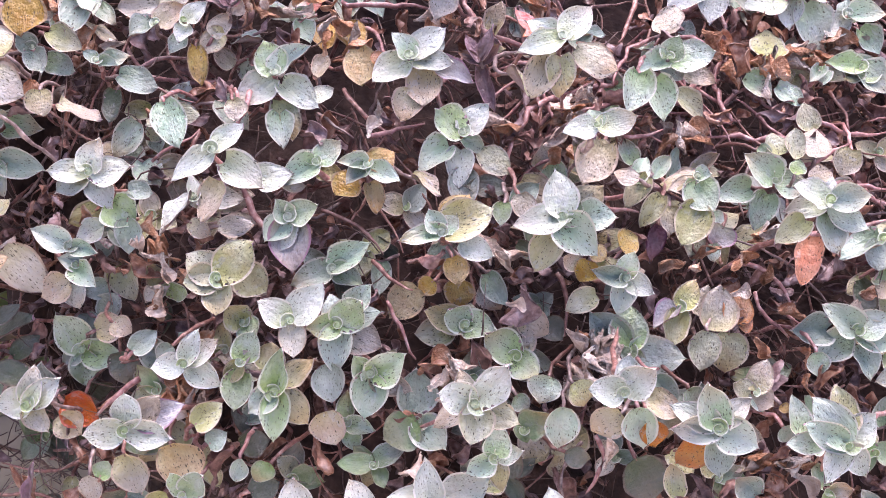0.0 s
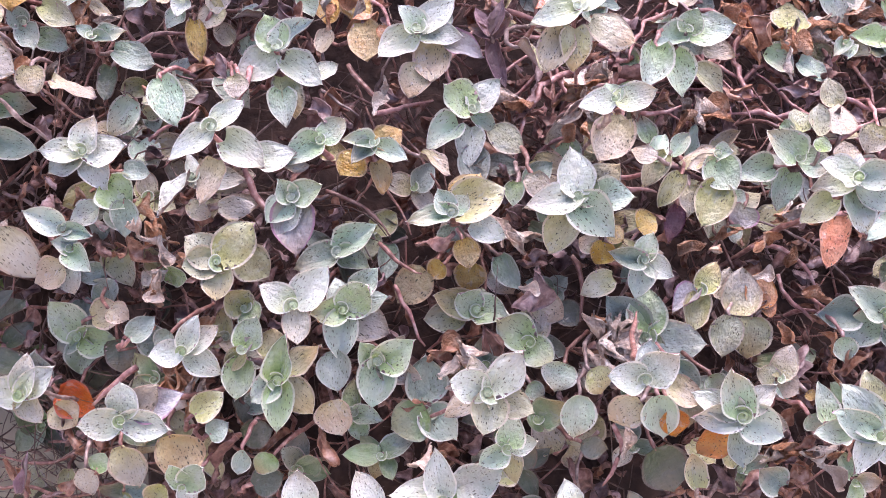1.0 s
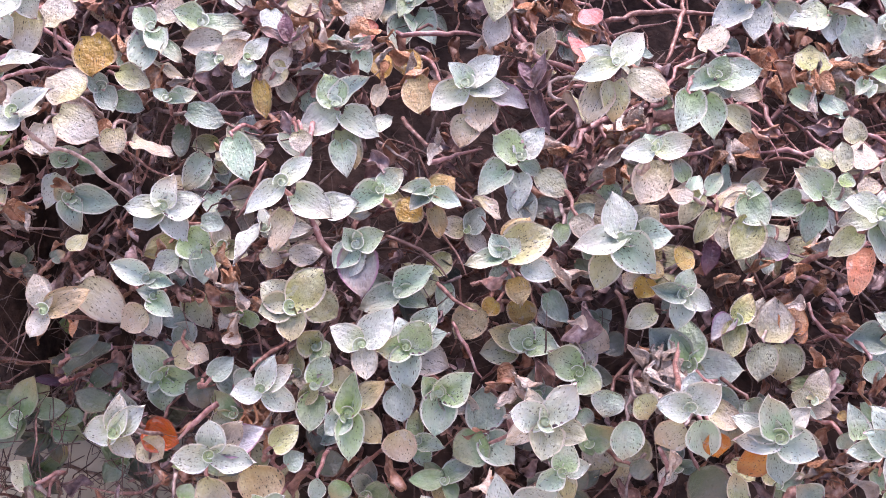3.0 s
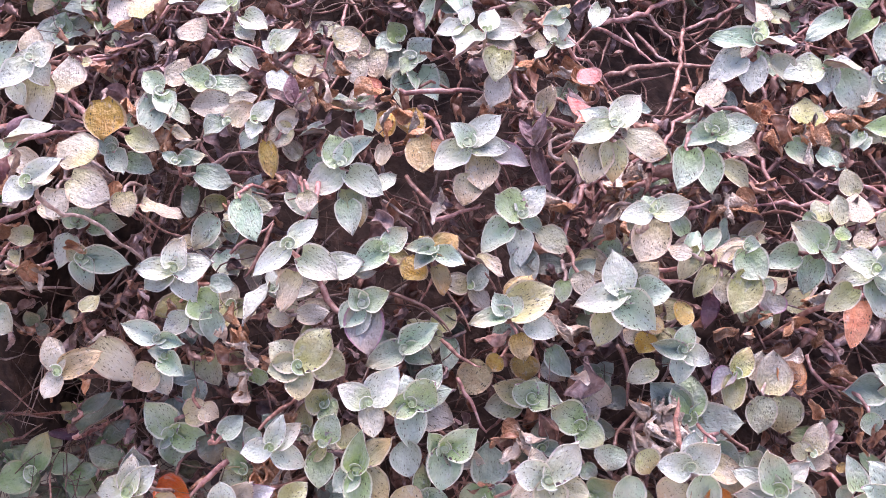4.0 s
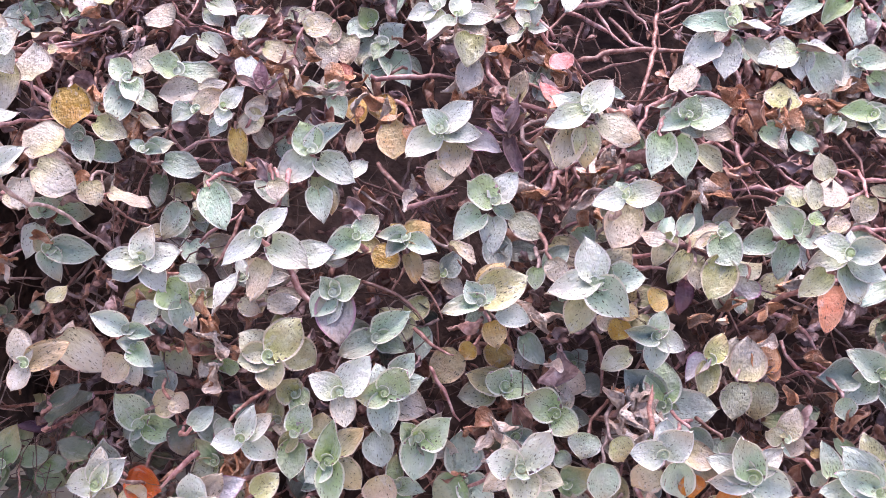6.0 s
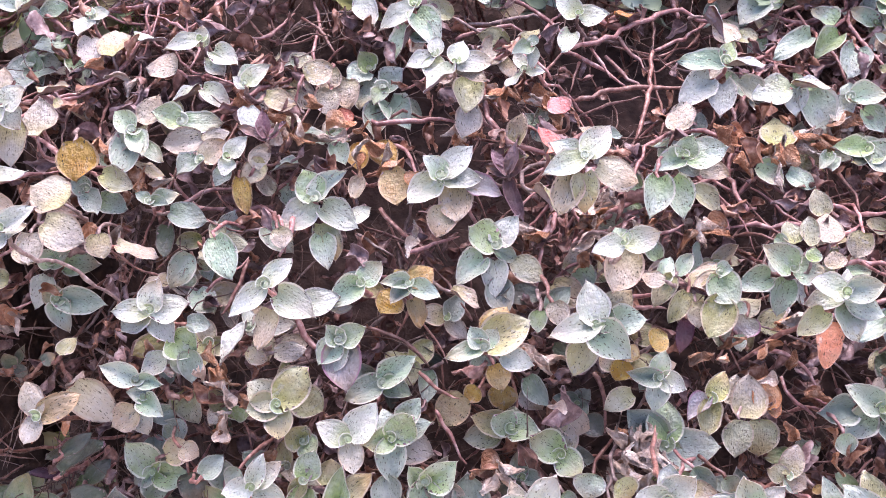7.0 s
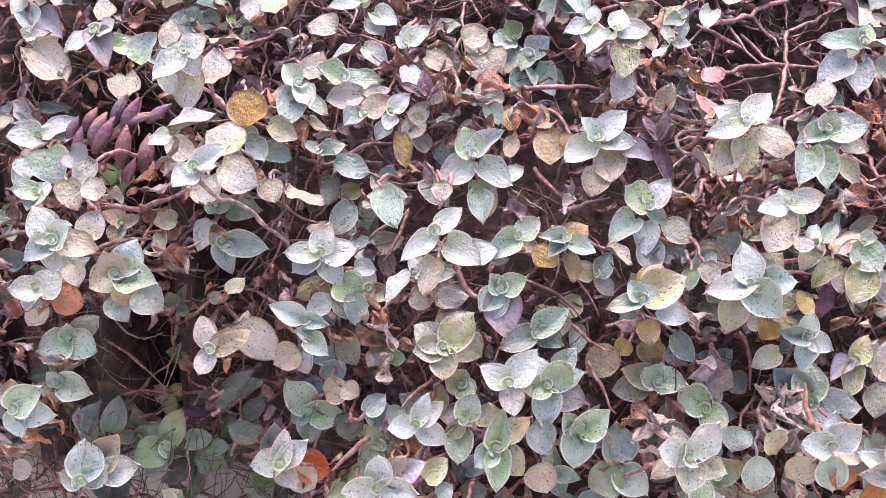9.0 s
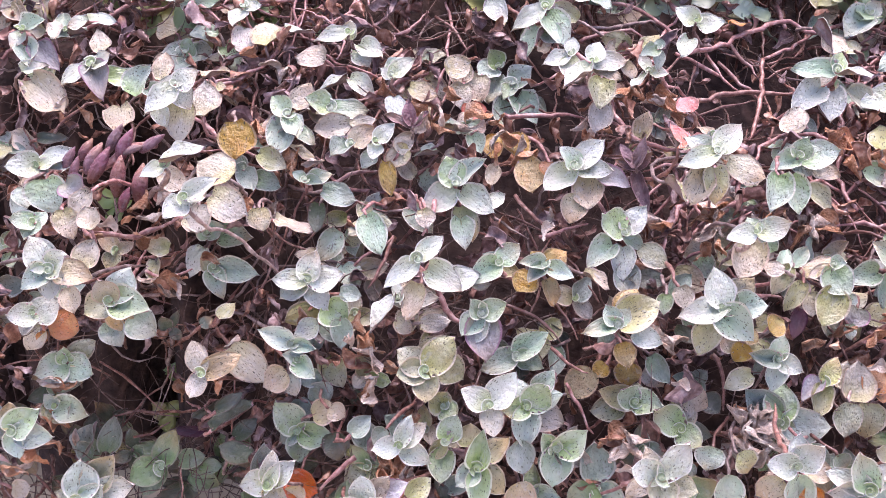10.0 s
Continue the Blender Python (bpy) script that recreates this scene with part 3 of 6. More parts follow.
def fleshy_shoot(*spots):
    """A leaning shoot with two ranks of thick purple leaves; spots: middle u, v, h, azimuth, length."""
    base = mat_point(*spots[0][:3])
    top = thing("fleshy_shoot", base, "leaning succulent shoot with stacked plump purple leaves", "plant")
    for k, (u, v, h, az, size) in enumerate(spots):
        SPOTS.append((u, v, h - 12, 13))
        axis = (N + V * 0.1 + U * rnd.gauss(0, 0.1)).normalized()
        m, e, a = leaf_matrix(axis, az, rnd.gauss(18, 5), rnd.gauss(0, 8), size * 0.00118)
        m.translation = mat_point(u, v, h) - base - m.to_3x3() @ Vector((0.5, 0, 0))
        part("leaf", FLESHY[k % 3], top, m)
    ends = [mat_point(*spots[i][:3]) - N * 0.007 for i in (6, 1, 3, 9)]
    tube("stem", ends, 0.002, STEM[1], top, nodes=0.01, seed=3)
    return top


# ---- ground and bed ----
def heightfield(name, x0, x1, nx, y0, y1, ny, fn, mat):
    verts = [(x0 + (x1 - x0) * i / nx, y0 + (y1 - y0) * j / ny, 0) for j in range(ny + 1) for i in range(nx + 1)]
    verts = [(x, y, fn(x, y)) for x, y, _ in verts]
    faces = [(j * (nx + 1) + i, j * (nx + 1) + i + 1, (j + 1) * (nx + 1) + i + 1, (j + 1) * (nx + 1) + i)
             for j in range(ny) for i in range(nx)]
    return new(name, mesh_of(name, verts, faces, [mat]))


ground = heightfield("ground", -60, 60, 24, -60, 60, 24, lambda x, y: 0.0, STONE)
tagged(ground, "pale beige stone paving under the planting bed", "ground", kind="structure")


def bed_height(x, y):
    """Top of the soil: some centimetres under the leaves, falling away at the front edge."""
    front = -0.045 + 0.215 * (1 / (1 + math.exp((x + 0.105) / 0.016)))
    front += 0.06 * noise.noise((x * 34, 0.0, 5.0)) * (1 if x < -0.07 else 0)
    rise = 0.147 + 0.60 * y if y < 0.25 else 0.297 + 0.08 * (y - 0.25)
    z = rise + 0.010 * noise.noise((x * 22, y * 22, 0.3)) + 0.005 * noise.noise((x * 70, y * 70, 2))
    k = min(1, max(0, (y - front + 0.022) / 0.022))
    k = k * k * (3 - 2 * k)
    for d in ((0.52 - abs(x + 0.02)) / 0.17, (0.56 + 0.03 * noise.noise((x * 5, 1.0, 0)) - y) / 0.2):
        d = min(1, max(0, d))
        k *= math.sin(d * math.pi / 2)
    return z * k - 0.03 * (1 - k)


bed = heightfield("soil_bed", -0.58, 0.54, 140, -0.16, 0.62, 98, bed_height, SOIL)
tagged(bed, "dark moist soil bed heaped under the creeper", "soil", kind="structure")

# ---- the creeper's shoots ----
shoot(-117.4, 69.1, -17.3, "g132/10.3/1.09/24/0 p290/13.6/0.82/20/0 p254/17.0/0.90/16/0/1.5 p312/11.7/0.66/13/0/5.1 k66/13.6/0.90/9/0/5.7 k210/12.9/0.97/6/0")
shoot(-100.6, 73.2, -28.4, "g176/12.7/1.08/48/0 p0/16.1/0.78/6/0")
shoot(-89.7, 56.4, -13.4, "b226/11.9/0.93/24/0 k40/11.9/0.98/18/0")
shoot(-79.1, 57.5, -11.8, "w46/10.4/0.90/24/0 w264/7.8/1.05/22/0")
shoot(-136.2, 45.9, -16.8, "p140/7.8/1.30/52/0 p294/12.0/0.93/18/0 p334/12.4/0.90/12/0/4.7")
shoot(-107.9, 40.1, -1.6, "b148/5.7/1.04/24/0 b344/7.9/0.75/18/0 p14/11.6/0.70/12/0")
shoot(-144.0, 122.6, -54.2, "w8/8.0/1.02/24/0 w254/11.3/1.01/22/0 k276/14.4/0.90/12/0/9.3")
shoot(-93.9, 108.6, -39.4, "w200/14.3/0.71/24/0 w84/8.5/1.12/50/0/-2.5 w320/13.3/0.90/12/0/5.6 w300/11.7/0.81/6/0/5.6")
shoot(-73.9, 87.4, -25.2, "w38/12.7/0.77/24/0 w144/6.0/1.12/51/0/-0.4 w278/11.7/0.89/15/0/9.0 c340/12.3/0.90/10/0/8.2 p74/14.2/0.78/6/0")
shoot(-25.4, 99.8, -74.4, "g126/9.3/1.30/52/0 p214/12.1/1.12/26/0 p258/16.4/0.90/12/0/2.5")
shoot(-19.6, 89.8, -64.1, "g250/9.7/1.02/32/0 p34/13.2/1.10/39/0 p298/16.9/0.90/15/0/5.1 p260/16.1/0.90/10/0/6.1 b326/11.7/0.84/6/0/7.6")
shoot(-4.9, 124.2, -54.7, "g62/7.4/1.30/52/0 w214/17.1/0.68/6/0 p300/18.0/0.90/12/0/0.8")
shoot(-5.3, 114.4, -57.9, "p236/17.9/0.78/6/41 p306/12.0/1.09/22/0")
shoot(2.9, 96.3, -17.9, "w78/7.9/0.99/24/0 w200/11.2/0.92/18/0 w276/11.8/0.98/12/0")
shoot(11.0, 90.7, -4.0, "w72/9.7/1.03/24/0 w230/17.0/0.78/6/44 w10/14.4/0.77/12/0 k330/12.8/0.64/6/0")
shoot(40.9, 93.3, -42.4, "w116/8.3/0.84/24/0 w346/8.6/0.81/18/0 w224/11.1/0.78/12/48")
shoot(43.4, 101.8, -32.6, "b218/10.1/0.74/24/0 b80/5.0/1.12/18/0 b270/8.4/0.81/12/0")
shoot(67.6, 121.5, -70.1, "w150/10.9/1.10/32/0 w352/13.3/0.90/18/0 w248/12.6/0.90/12/0/8.1")
shoot(128.1, 95.8, -52.5, "g74/9.5/1.02/24/0 p176/19.7/0.75/6/0 w6/15.9/0.78/16/43 w224/17.9/0.90/13/0/8.4 w260/16.5/0.90/9/0/6.7 o314/14.3/0.90/6/0/7.8")
shoot(159.2, 133.0, -101.7, "w32/8.0/1.30/52/0 p230/18.8/0.93/6/0")
shoot(-45.6, 39.6, -11.9, "g110/12.4/1.11/40/0 p40/16.3/0.67/20/0 w328/15.9/0.90/16/0/2.6 w224/17.1/0.90/13/0 o286/15.3/0.90/9/0/7.8 p280/13.5/0.90/6/0/12.8")
shoot(4.1, 47.5, -4.8, "p132/9.7/1.12/52/0 w44/16.8/0.74/19/0 w354/15.4/0.77/15/0 w224/16.6/0.82/10/0 u346/13.8/0.90/6/0/10.1")
shoot(24.5, 20.0, -0.4, "g154/14.4/1.08/40/0 w52/14.1/0.87/21/0 p224/14.3/0.90/18/0/5.9 w268/13.7/0.90/15/0/4.4 o322/13.7/0.90/12/0/8.4 p330/9.5/0.84/9/0 b276/14.9/0.90/6/0/11.4")
shoot(-59.8, 7.8, 30.7, "w46/12.6/0.79/24/0 w222/15.9/0.63/18/0 w326/16.1/0.90/12/0/4.1")
shoot(-27.5, 7.0, 3.5, "p42/10.9/1.03/24/0 p220/14.6/0.84/18/0 p144/6.9/1.00/12/0")
shoot(-8.9, 6.5, 8.1, "p178/10.1/0.78/24/0 b232/10.8/0.78/19/0 p332/12.9/0.69/15/0 y36/10.8/1.12/10/0 y130/8.5/1.12/6/0/-0.9")
shoot(17.8, -16.2, 29.9, "p122/8.1/1.05/24/0 p196/14.4/0.63/20/0 o30/18.4/0.90/16/0/0.6 w338/12.2/0.90/13/0/6.6 p56/8.3/0.91/9/0 y60/13.9/0.90/6/0/3.8")
shoot(-34.7, -13.1, 19.8, "g22/10.5/1.07/24/0 p132/8.5/1.09/47/0 p230/11.3/1.00/15/0 w256/11.9/1.04/10/0 u276/18.1/0.94/6/0")
shoot(-19.9, -30.7, 6.0, "p38/15.6/0.78/24/0 g336/11.7/0.90/18/0 p202/15.1/0.77/12/0")
shoot(-68.1, -7.7, 15.9, "w94/8.0/0.78/24/42 w218/15.9/0.78/18/54 w310/6.0/1.12/12/0/-2.2 w6/15.7/0.66/6/0")
shoot(-103.7, -0.6, 19.2, "w74/11.4/1.08/40/0 w8/14.7/0.84/19/0 w180/13.5/0.87/15/0 w214/12.4/1.00/10/0 w304/13.2/0.90/6/0")
shoot(-110.5, -26.4, 14.6, "p158/13.7/0.76/24/0 p348/10.3/0.71/18/0 b312/6.8/0.99/12/0")
shoot(-107.8, -32.6, 14.3, "p312/10.1/1.03/24/0 p162/7.0/1.12/50/0")
shoot(-144.4, -37.9, 24.8, "c106/12.6/0.85/24/0 c250/10.1/1.01/18/0 y24/15.6/0.71/12/0")
shoot(-110.0, -64.4, -4.9, "g120/17.2/0.88/24/0 g354/15.2/0.89/18/0 p208/8.2/1.12/12/0 g274/13.0/1.04/6/0")
shoot(-167.4, -23.2, -18.5, "d114/7.1/1.24/52/0 d326/7.2/1.11/18/0 d66/9.1/0.64/12/0")
shoot(-172.9, -84.0, -32.4, "v70/16.6/0.88/6/0 v206/15.2/1.09/21/0 v14/12.6/0.90/18/0/7.2 v238/15.6/0.85/15/0 v0/11.7/0.85/12/0/14.5 v338/14.8/0.90/9/0/11.5 v138/13.4/0.89/6/0")
shoot(-116.0, -78.3, 36.4, "w78/12.3/0.76/24/0 w40/13.5/0.77/18/0 w186/11.0/1.12/12/0/-0.7 c306/10.7/0.92/6/0")
shoot(-65.9, -63.4, 33.5, "w190/10.1/1.08/24/0 w68/12.3/0.69/18/0 w40/12.3/0.76/12/0 w328/13.5/0.84/6/0")
shoot(-78.5, -81.4, 59.0, "w192/11.9/0.99/24/0 w90/11.5/0.99/19/0 w348/14.1/0.80/15/0 u24/14.0/0.90/10/0/3.2 k46/14.0/0.75/6/0")
shoot(-62.9, -104.7, 41.2, "g48/11.2/0.98/24/0 g122/8.2/1.07/30/0 w300/7.1/1.12/12/0/-0.8")
shoot(-56.1, -34.7, 31.2, "o46/15.7/1.02/24/0 o144/12.7/1.10/19/0 o192/11.3/1.10/15/0 o270/12.2/1.06/10/0 o30/7.6/1.12/6/0/-3.3")
shoot(-49.4, -50.1, 16.2, "o130/11.1/1.12/52/0 g320/9.2/1.12/50/0")
shoot(-31.5, -47.9, 31.8, "w150/11.8/0.97/24/0 w50/15.5/0.87/18/0 c278/12.2/0.90/12/0")
shoot(-16.7, -49.4, 21.7, "g44/13.3/1.11/28/0 g190/10.8/1.08/45/0 p52/11.7/0.87/18/0/6.3 p106/10.0/1.02/15/0 p270/16.1/0.83/12/0 k336/16.5/0.87/9/0 b18/15.7/0.78/6/41")
shoot(-48.5, -62.7, 24.8, "g68/11.1/1.01/24/0 u44/5.1/1.09/46/0 g264/14.1/0.90/12/0/2.9 o234/9.1/0.84/6/0")
shoot(-35.8, -71.7, 30.9, "g82/15.5/0.71/24/0 p222/10.7/1.03/19/0 g272/16.3/0.77/15/0 o48/16.4/0.78/10/48 o314/15.2/0.89/6/0")
shoot(-4.5, -66.0, 19.9, "g32/14.0/1.03/24/0 g134/9.9/1.03/48/0 p264/15.0/0.96/16/0 b232/9.9/0.78/13/0 k338/14.9/0.76/9/0 b46/11.8/0.74/6/0")
shoot(12.7, -82.6, 13.7, "p320/14.2/1.10/36/0")
shoot(29.9, -69.3, 60.6, "w164/12.6/1.00/24/0 w52/15.7/0.82/20/0 w120/10.8/0.86/16/0 o264/12.8/1.09/13/0 k212/14.4/0.65/9/0 o336/14.9/0.84/6/0")
shoot(49.2, -83.6, 16.1, "v40/12.9/1.09/48/0 v294/7.5/1.12/50/0/-2.6")
shoot(28.2, -48.7, 7.9, "g142/11.6/1.09/44/0 g356/12.2/1.12/51/0 o164/15.3/0.79/15/0 o192/14.6/0.90/10/0/3.6 o78/10.3/1.12/6/0/-2.9")
shoot(46.5, -59.1, 9.2, "g146/15.2/0.97/24/0 g316/11.8/1.11/36/0 p302/10.4/1.11/16/0 k76/12.4/1.06/13/0 b344/13.8/0.76/9/0 o86/15.1/0.70/6/0")
shoot(55.1, -41.9, -5.2, "b168/10.7/0.76/24/0 b298/7.3/1.12/42/0 b42/7.3/1.12/12/0/-0.5")
shoot(81.6, -29.7, 23.1, "b170/12.9/0.67/24/0 w334/10.3/0.98/19/0 p72/9.7/0.89/15/0 p262/11.8/0.90/10/0 o210/11.7/0.87/6/0/9.9")
shoot(84.6, -55.0, 16.2, "g88/15.9/1.04/6/0 p354/19.9/0.91/6/0 b136/17.2/0.90/12/0/1.5 g318/9.1/1.02/6/0")
shoot(72.1, -61.2, 82.3, "w176/9.8/1.11/32/0 w42/11.8/1.11/38/0 w82/10.7/0.82/12/0")
shoot(103.0, -39.4, 13.0, "o62/10.6/0.98/24/0 u212/11.4/0.78/18/40 o258/13.8/0.83/12/0")
shoot(110.4, -76.1, 44.4, "p110/16.2/0.87/24/0 w156/15.3/0.72/6/0 w186/15.0/0.79/18/0 w44/13.9/0.70/15/0 p334/14.8/0.98/12/0 p280/13.7/0.90/9/0/3.9 k344/11.7/0.75/6/0/5.0")
shoot(128.0, -67.1, 22.5, "c70/11.2/1.00/24/0 o156/8.0/1.09/34/0 k328/10.0/1.12/12/0/-2.1 p300/7.3/1.04/6/0")
shoot(149.0, -78.6, 56.1, "p130/18.4/0.74/6/0 p158/16.5/0.65/21/0 w240/13.9/0.77/18/0 o96/14.2/0.90/15/0/3.2 p184/11.7/0.73/12/0/6.3 w306/13.4/0.80/9/0 w46/13.0/0.98/6/0")
shoot(168.5, -45.5, 6.8, "p146/14.5/0.87/24/0 p30/12.5/1.01/21/0 b182/15.2/0.90/18/0/10.3 p216/15.8/0.90/15/0/1.2 p290/13.0/0.90/12/0/5.0 p344/16.2/0.78/9/0 k76/11.4/0.75/6/0")
shoot(178.3, -12.4, 2.8, "b206/17.5/0.78/6/41 b258/11.5/1.11/18/0 b30/6.9/1.12/12/0")
shoot(149.4, -0.4, 28.3, "w170/15.3/0.78/24/0 p8/13.5/0.86/21/0 w78/8.8/0.71/18/0 o220/12.8/0.90/15/0/9.4 p282/14.9/0.90/12/0/1.9 p328/15.9/0.66/9/0 w192/13.9/0.69/6/0")
shoot(141.5, 7.9, -9.3, "p142/14.2/1.04/24/0 p354/12.1/1.08/18/0 p198/13.4/0.90/12/0/8.2 p252/14.0/0.90/6/0/3.0")
shoot(65.6, 19.6, 50.4, "w198/10.8/0.88/24/0 w12/12.8/0.86/18/0 g108/7.2/1.12/12/0/-1.2")
shoot(59.2, -9.5, 26.2, "w102/15.6/0.97/24/0 w190/16.9/0.78/21/0 g56/11.3/1.12/18/0/-2.6 p310/16.4/1.01/15/0 p6/14.0/0.90/12/0/4.7 o44/16.8/0.90/9/0/2.2 o244/15.7/0.90/6/0/3.3")
shoot(110.4, 7.7, -0.4, "p356/6.1/1.30/52/0 p288/14.3/1.05/18/0 k210/11.1/0.72/12/0")
shoot(103.8, 54.2, -27.2, "g66/9.2/1.30/52/0 p8/17.3/0.92/19/0 p204/13.3/0.86/15/0 p306/10.2/1.12/10/0/-1.6 k338/12.6/0.90/6/0/6.9")
shoot(56.1, 51.1, 28.1, "w50/14.0/0.90/24/0 w202/15.4/0.75/20/0 w152/13.3/0.83/16/0 c336/15.6/0.90/13/0/4.9 o270/14.0/0.90/9/0/3.6 k244/15.6/0.90/6/0/5.2")
shoot(155.6, 84.3, -50.1, "w6/15.1/0.78/24/48 w188/16.8/1.01/6/0 w274/13.5/1.12/12/0/-2.9")
shoot(182.2, 79.5, -55.1, "p354/15.2/0.80/24/0 w232/14.0/0.87/6/0 p82/10.9/1.12/12/0/-3.1")
shoot(164.4, 53.5, -32.3, "b234/10.4/0.68/24/0 p264/9.4/1.05/34/0")
shoot(183.6, 56.0, -40.5, "g176/14.3/0.83/24/0 g220/10.9/1.09/18/0 p314/14.8/1.12/12/0/-1.7 g20/13.2/1.12/6/0/-3.7")
shoot(-241.7, 108.6, -43.0, "p22/11.8/1.07/32/0 w250/8.6/1.10/22/0 p286/13.9/0.90/12/0/5.1 u314/15.3/0.90/6/0/7.0")
shoot(-206.4, 91.8, -31.1, "w18/10.3/1.07/32/0 w226/15.5/0.63/18/0 u292/16.5/0.82/12/0")
shoot(-226.2, 46.2, -22.5, "w202/13.1/1.15/52/0 w36/15.3/0.79/18/0 w2/14.8/0.73/12/0")
shoot(-214.3, 21.0, 14.9, "p186/10.1/1.11/48/0 p258/9.2/1.09/30/0 p60/7.5/1.12/12/0/-1.9")
shoot(-199.7, 2.2, 39.2, "w122/14.3/1.10/24/0 w24/12.7/1.04/51/0 p216/11.9/0.97/15/0 w266/11.8/1.12/10/0/-1.9 c354/15.4/0.86/6/0")
shoot(-180.1, -9.6, 26.0, "c112/11.1/1.08/52/0 p60/14.8/0.92/18/0 g348/15.5/1.05/12/0 o208/12.1/1.12/6/0/-1.2")
shoot(-215.2, -15.9, 11.0, "w192/11.4/1.09/52/0 w248/9.4/1.07/42/0 w32/12.5/1.12/12/0/-1.5")
shoot(-210.9, -37.5, -15.8, "g84/7.6/1.30/52/0 p208/13.3/1.12/35/0 p338/13.2/1.12/15/0/-0.6 o36/14.0/0.85/10/0 d208/16.0/0.97/6/0")
shoot(-218.4, -50.6, -27.8, "g126/6.3/1.30/52/0 p16/12.5/0.73/18/0 d202/12.9/0.92/12/0")
shoot(-213.8, -55.7, -13.1, "p136/6.4/1.21/52/0 g344/13.7/1.08/22/0 o298/13.2/1.12/12/0/-4.7")
shoot(-221.3, -62.3, 17.1, "g38/14.1/1.10/28/0 p352/15.9/0.77/6/0 p286/10.8/1.02/12/0 o100/10.8/1.03/6/0")
shoot(-195.3, -90.1, 12.8, "p88/15.6/1.07/6/0 p30/11.5/0.97/19/0 w16/15.5/0.90/15/0/6.7 o54/16.8/0.90/10/0/5.0 p168/10.0/1.12/6/0/-0.5")
shoot(-173.2, 103.4, -65.7, "g40/8.8/1.30/52/0 p358/13.8/1.09/23/0 p226/17.5/1.12/15/0/-3.2 p298/10.5/1.12/10/0/-1.3 k186/15.2/0.86/6/0")
shoot(-159.6, 77.6, 10.5, "w24/11.1/1.12/28/0 w238/17.2/0.72/18/0 w156/8.5/1.12/12/0/-1.9 w304/10.0/1.12/6/0")
shoot(-156.9, 42.8, 38.3, "w38/16.1/0.78/24/44 w208/9.2/0.86/18/0")
shoot(-145.6, 29.3, 51.9, "w28/14.6/0.63/24/0 w234/10.5/1.08/34/0 w28/9.2/1.12/12/0/-2.3")
shoot(-151.5, 18.1, -19.2, "p160/7.8/1.30/52/0 p14/9.2/1.09/42/0 p356/14.9/0.90/12/0/4.0 w246/13.7/0.90/6/0/4.8")
shoot(-147.4, 3.5, -12.2, "o134/7.2/1.30/52/0 p350/18.7/0.71/6/0 p288/12.5/0.88/12/0 o46/9.8/1.12/6/0/-4.8")
shoot(18.6, -107.4, 33.1, "w100/15.6/0.81/24/0 w174/16.5/0.78/6/39 w28/16.6/0.90/12/0/3.9")
shoot(38.2, -89.6, 37.1, "p86/10.6/1.01/24/0 w12/9.2/0.97/18/0 p218/10.5/0.93/12/0 o286/13.3/0.67/6/0")
shoot(31.0, 47.6, -11.7, "s75/13.7 s118/12.8 s42/9.9 s155/9.7 s285/17.2")
shoot(-64.0, 64.4, -14.8, "s100/12.0 s150/12.5 s60/10.8")

fleshy_shoot((-194, 59, -25, 60, 13.1),
             (-189, 56, -24, 60, 14.7),
             (-202, 50, -22, 60, 13.7),
             (-199, 47, -20, 60, 16.0),
             (-190, 42, -18, 80, 16.4),
             (-180, 39, -16, 80, 15.4),
             (-177, 57, -23, 32, 12.3),
             (-185, 54, -22, 20, 8.5),
             (-186, 32, -14, 65, 10.2),
             (-210, 45, -21, 70, 10.8),
             (-213, 50, -23, 60, 10.4),
             (-206, 54, -24, 55, 10.4))

# ---- single leaves ----
loose_leaf(-99.1, 64.6, -23.5, "k190/16.4/0.75/0/0")
loose_leaf(-85.6, 66.9, -23.7, "k14/11.9/0.62/0/0")
loose_leaf(-82.6, 50.2, -16.1, "p237/9.4/0.87/0/0")
loose_leaf(-67.1, 58.5, -19.7, "k61/12.2/0.82/0/0")
loose_leaf(-71.1, 52.3, -17.7, "c209/12.8/0.87/0/0")
loose_leaf(-73.8, 42.6, -12.2, "y280/14.3/0.65/0/0")
loose_leaf(-94.0, 34.6, -5.1, "b347/14.6/0.82/0/0")
loose_leaf(-123.0, 49.7, -11.3, "o336/12.9/0.89/0/0")
loose_leaf(-111.6, 56.3, -17.6, "c352/13.5/0.78/0/46")
loose_leaf(-138.5, 57.6, -8.1, "y276/16.7/1.13/0/0")
loose_leaf(-133.1, 111.6, -47.9, "c98/17.8/0.98/0/0")
loose_leaf(-117.0, 111.7, -48.2, "w6/13.3/0.78/0/44")
loose_leaf(-111.3, 98.6, -41.0, "k167/14.5/1.05/0/0")
loose_leaf(-101.1, 86.7, -35.9, "w183/15.1/0.78/0/43")
loose_leaf(-87.1, 85.0, -33.4, "w330/12.7/0.88/0/0")
loose_leaf(-43.2, 94.6, -61.8, "k260/11.0/1.19/0/0")
loose_leaf(-42.7, 83.8, -55.3, "k264/12.1/1.13/0/0")
loose_leaf(-34.8, 88.2, -62.7, "k265/14.0/0.99/0/0")
loose_leaf(-37.5, 74.5, -50.4, "r289/11.5/1.18/0/0")
loose_leaf(-25.9, 126.5, -73.9, "w290/16.3/0.78/0/0")
loose_leaf(16.0, 79.4, -13.7, "o265/15.2/0.95/0/0")
loose_leaf(15.2, 69.7, -13.0, "k259/15.1/0.87/0/0")
loose_leaf(133.8, 115.9, -78.9, "w314/20.4/0.78/0/60")
loose_leaf(50.9, 74.7, -6.7, "z115/9.5/1.17/0/0")
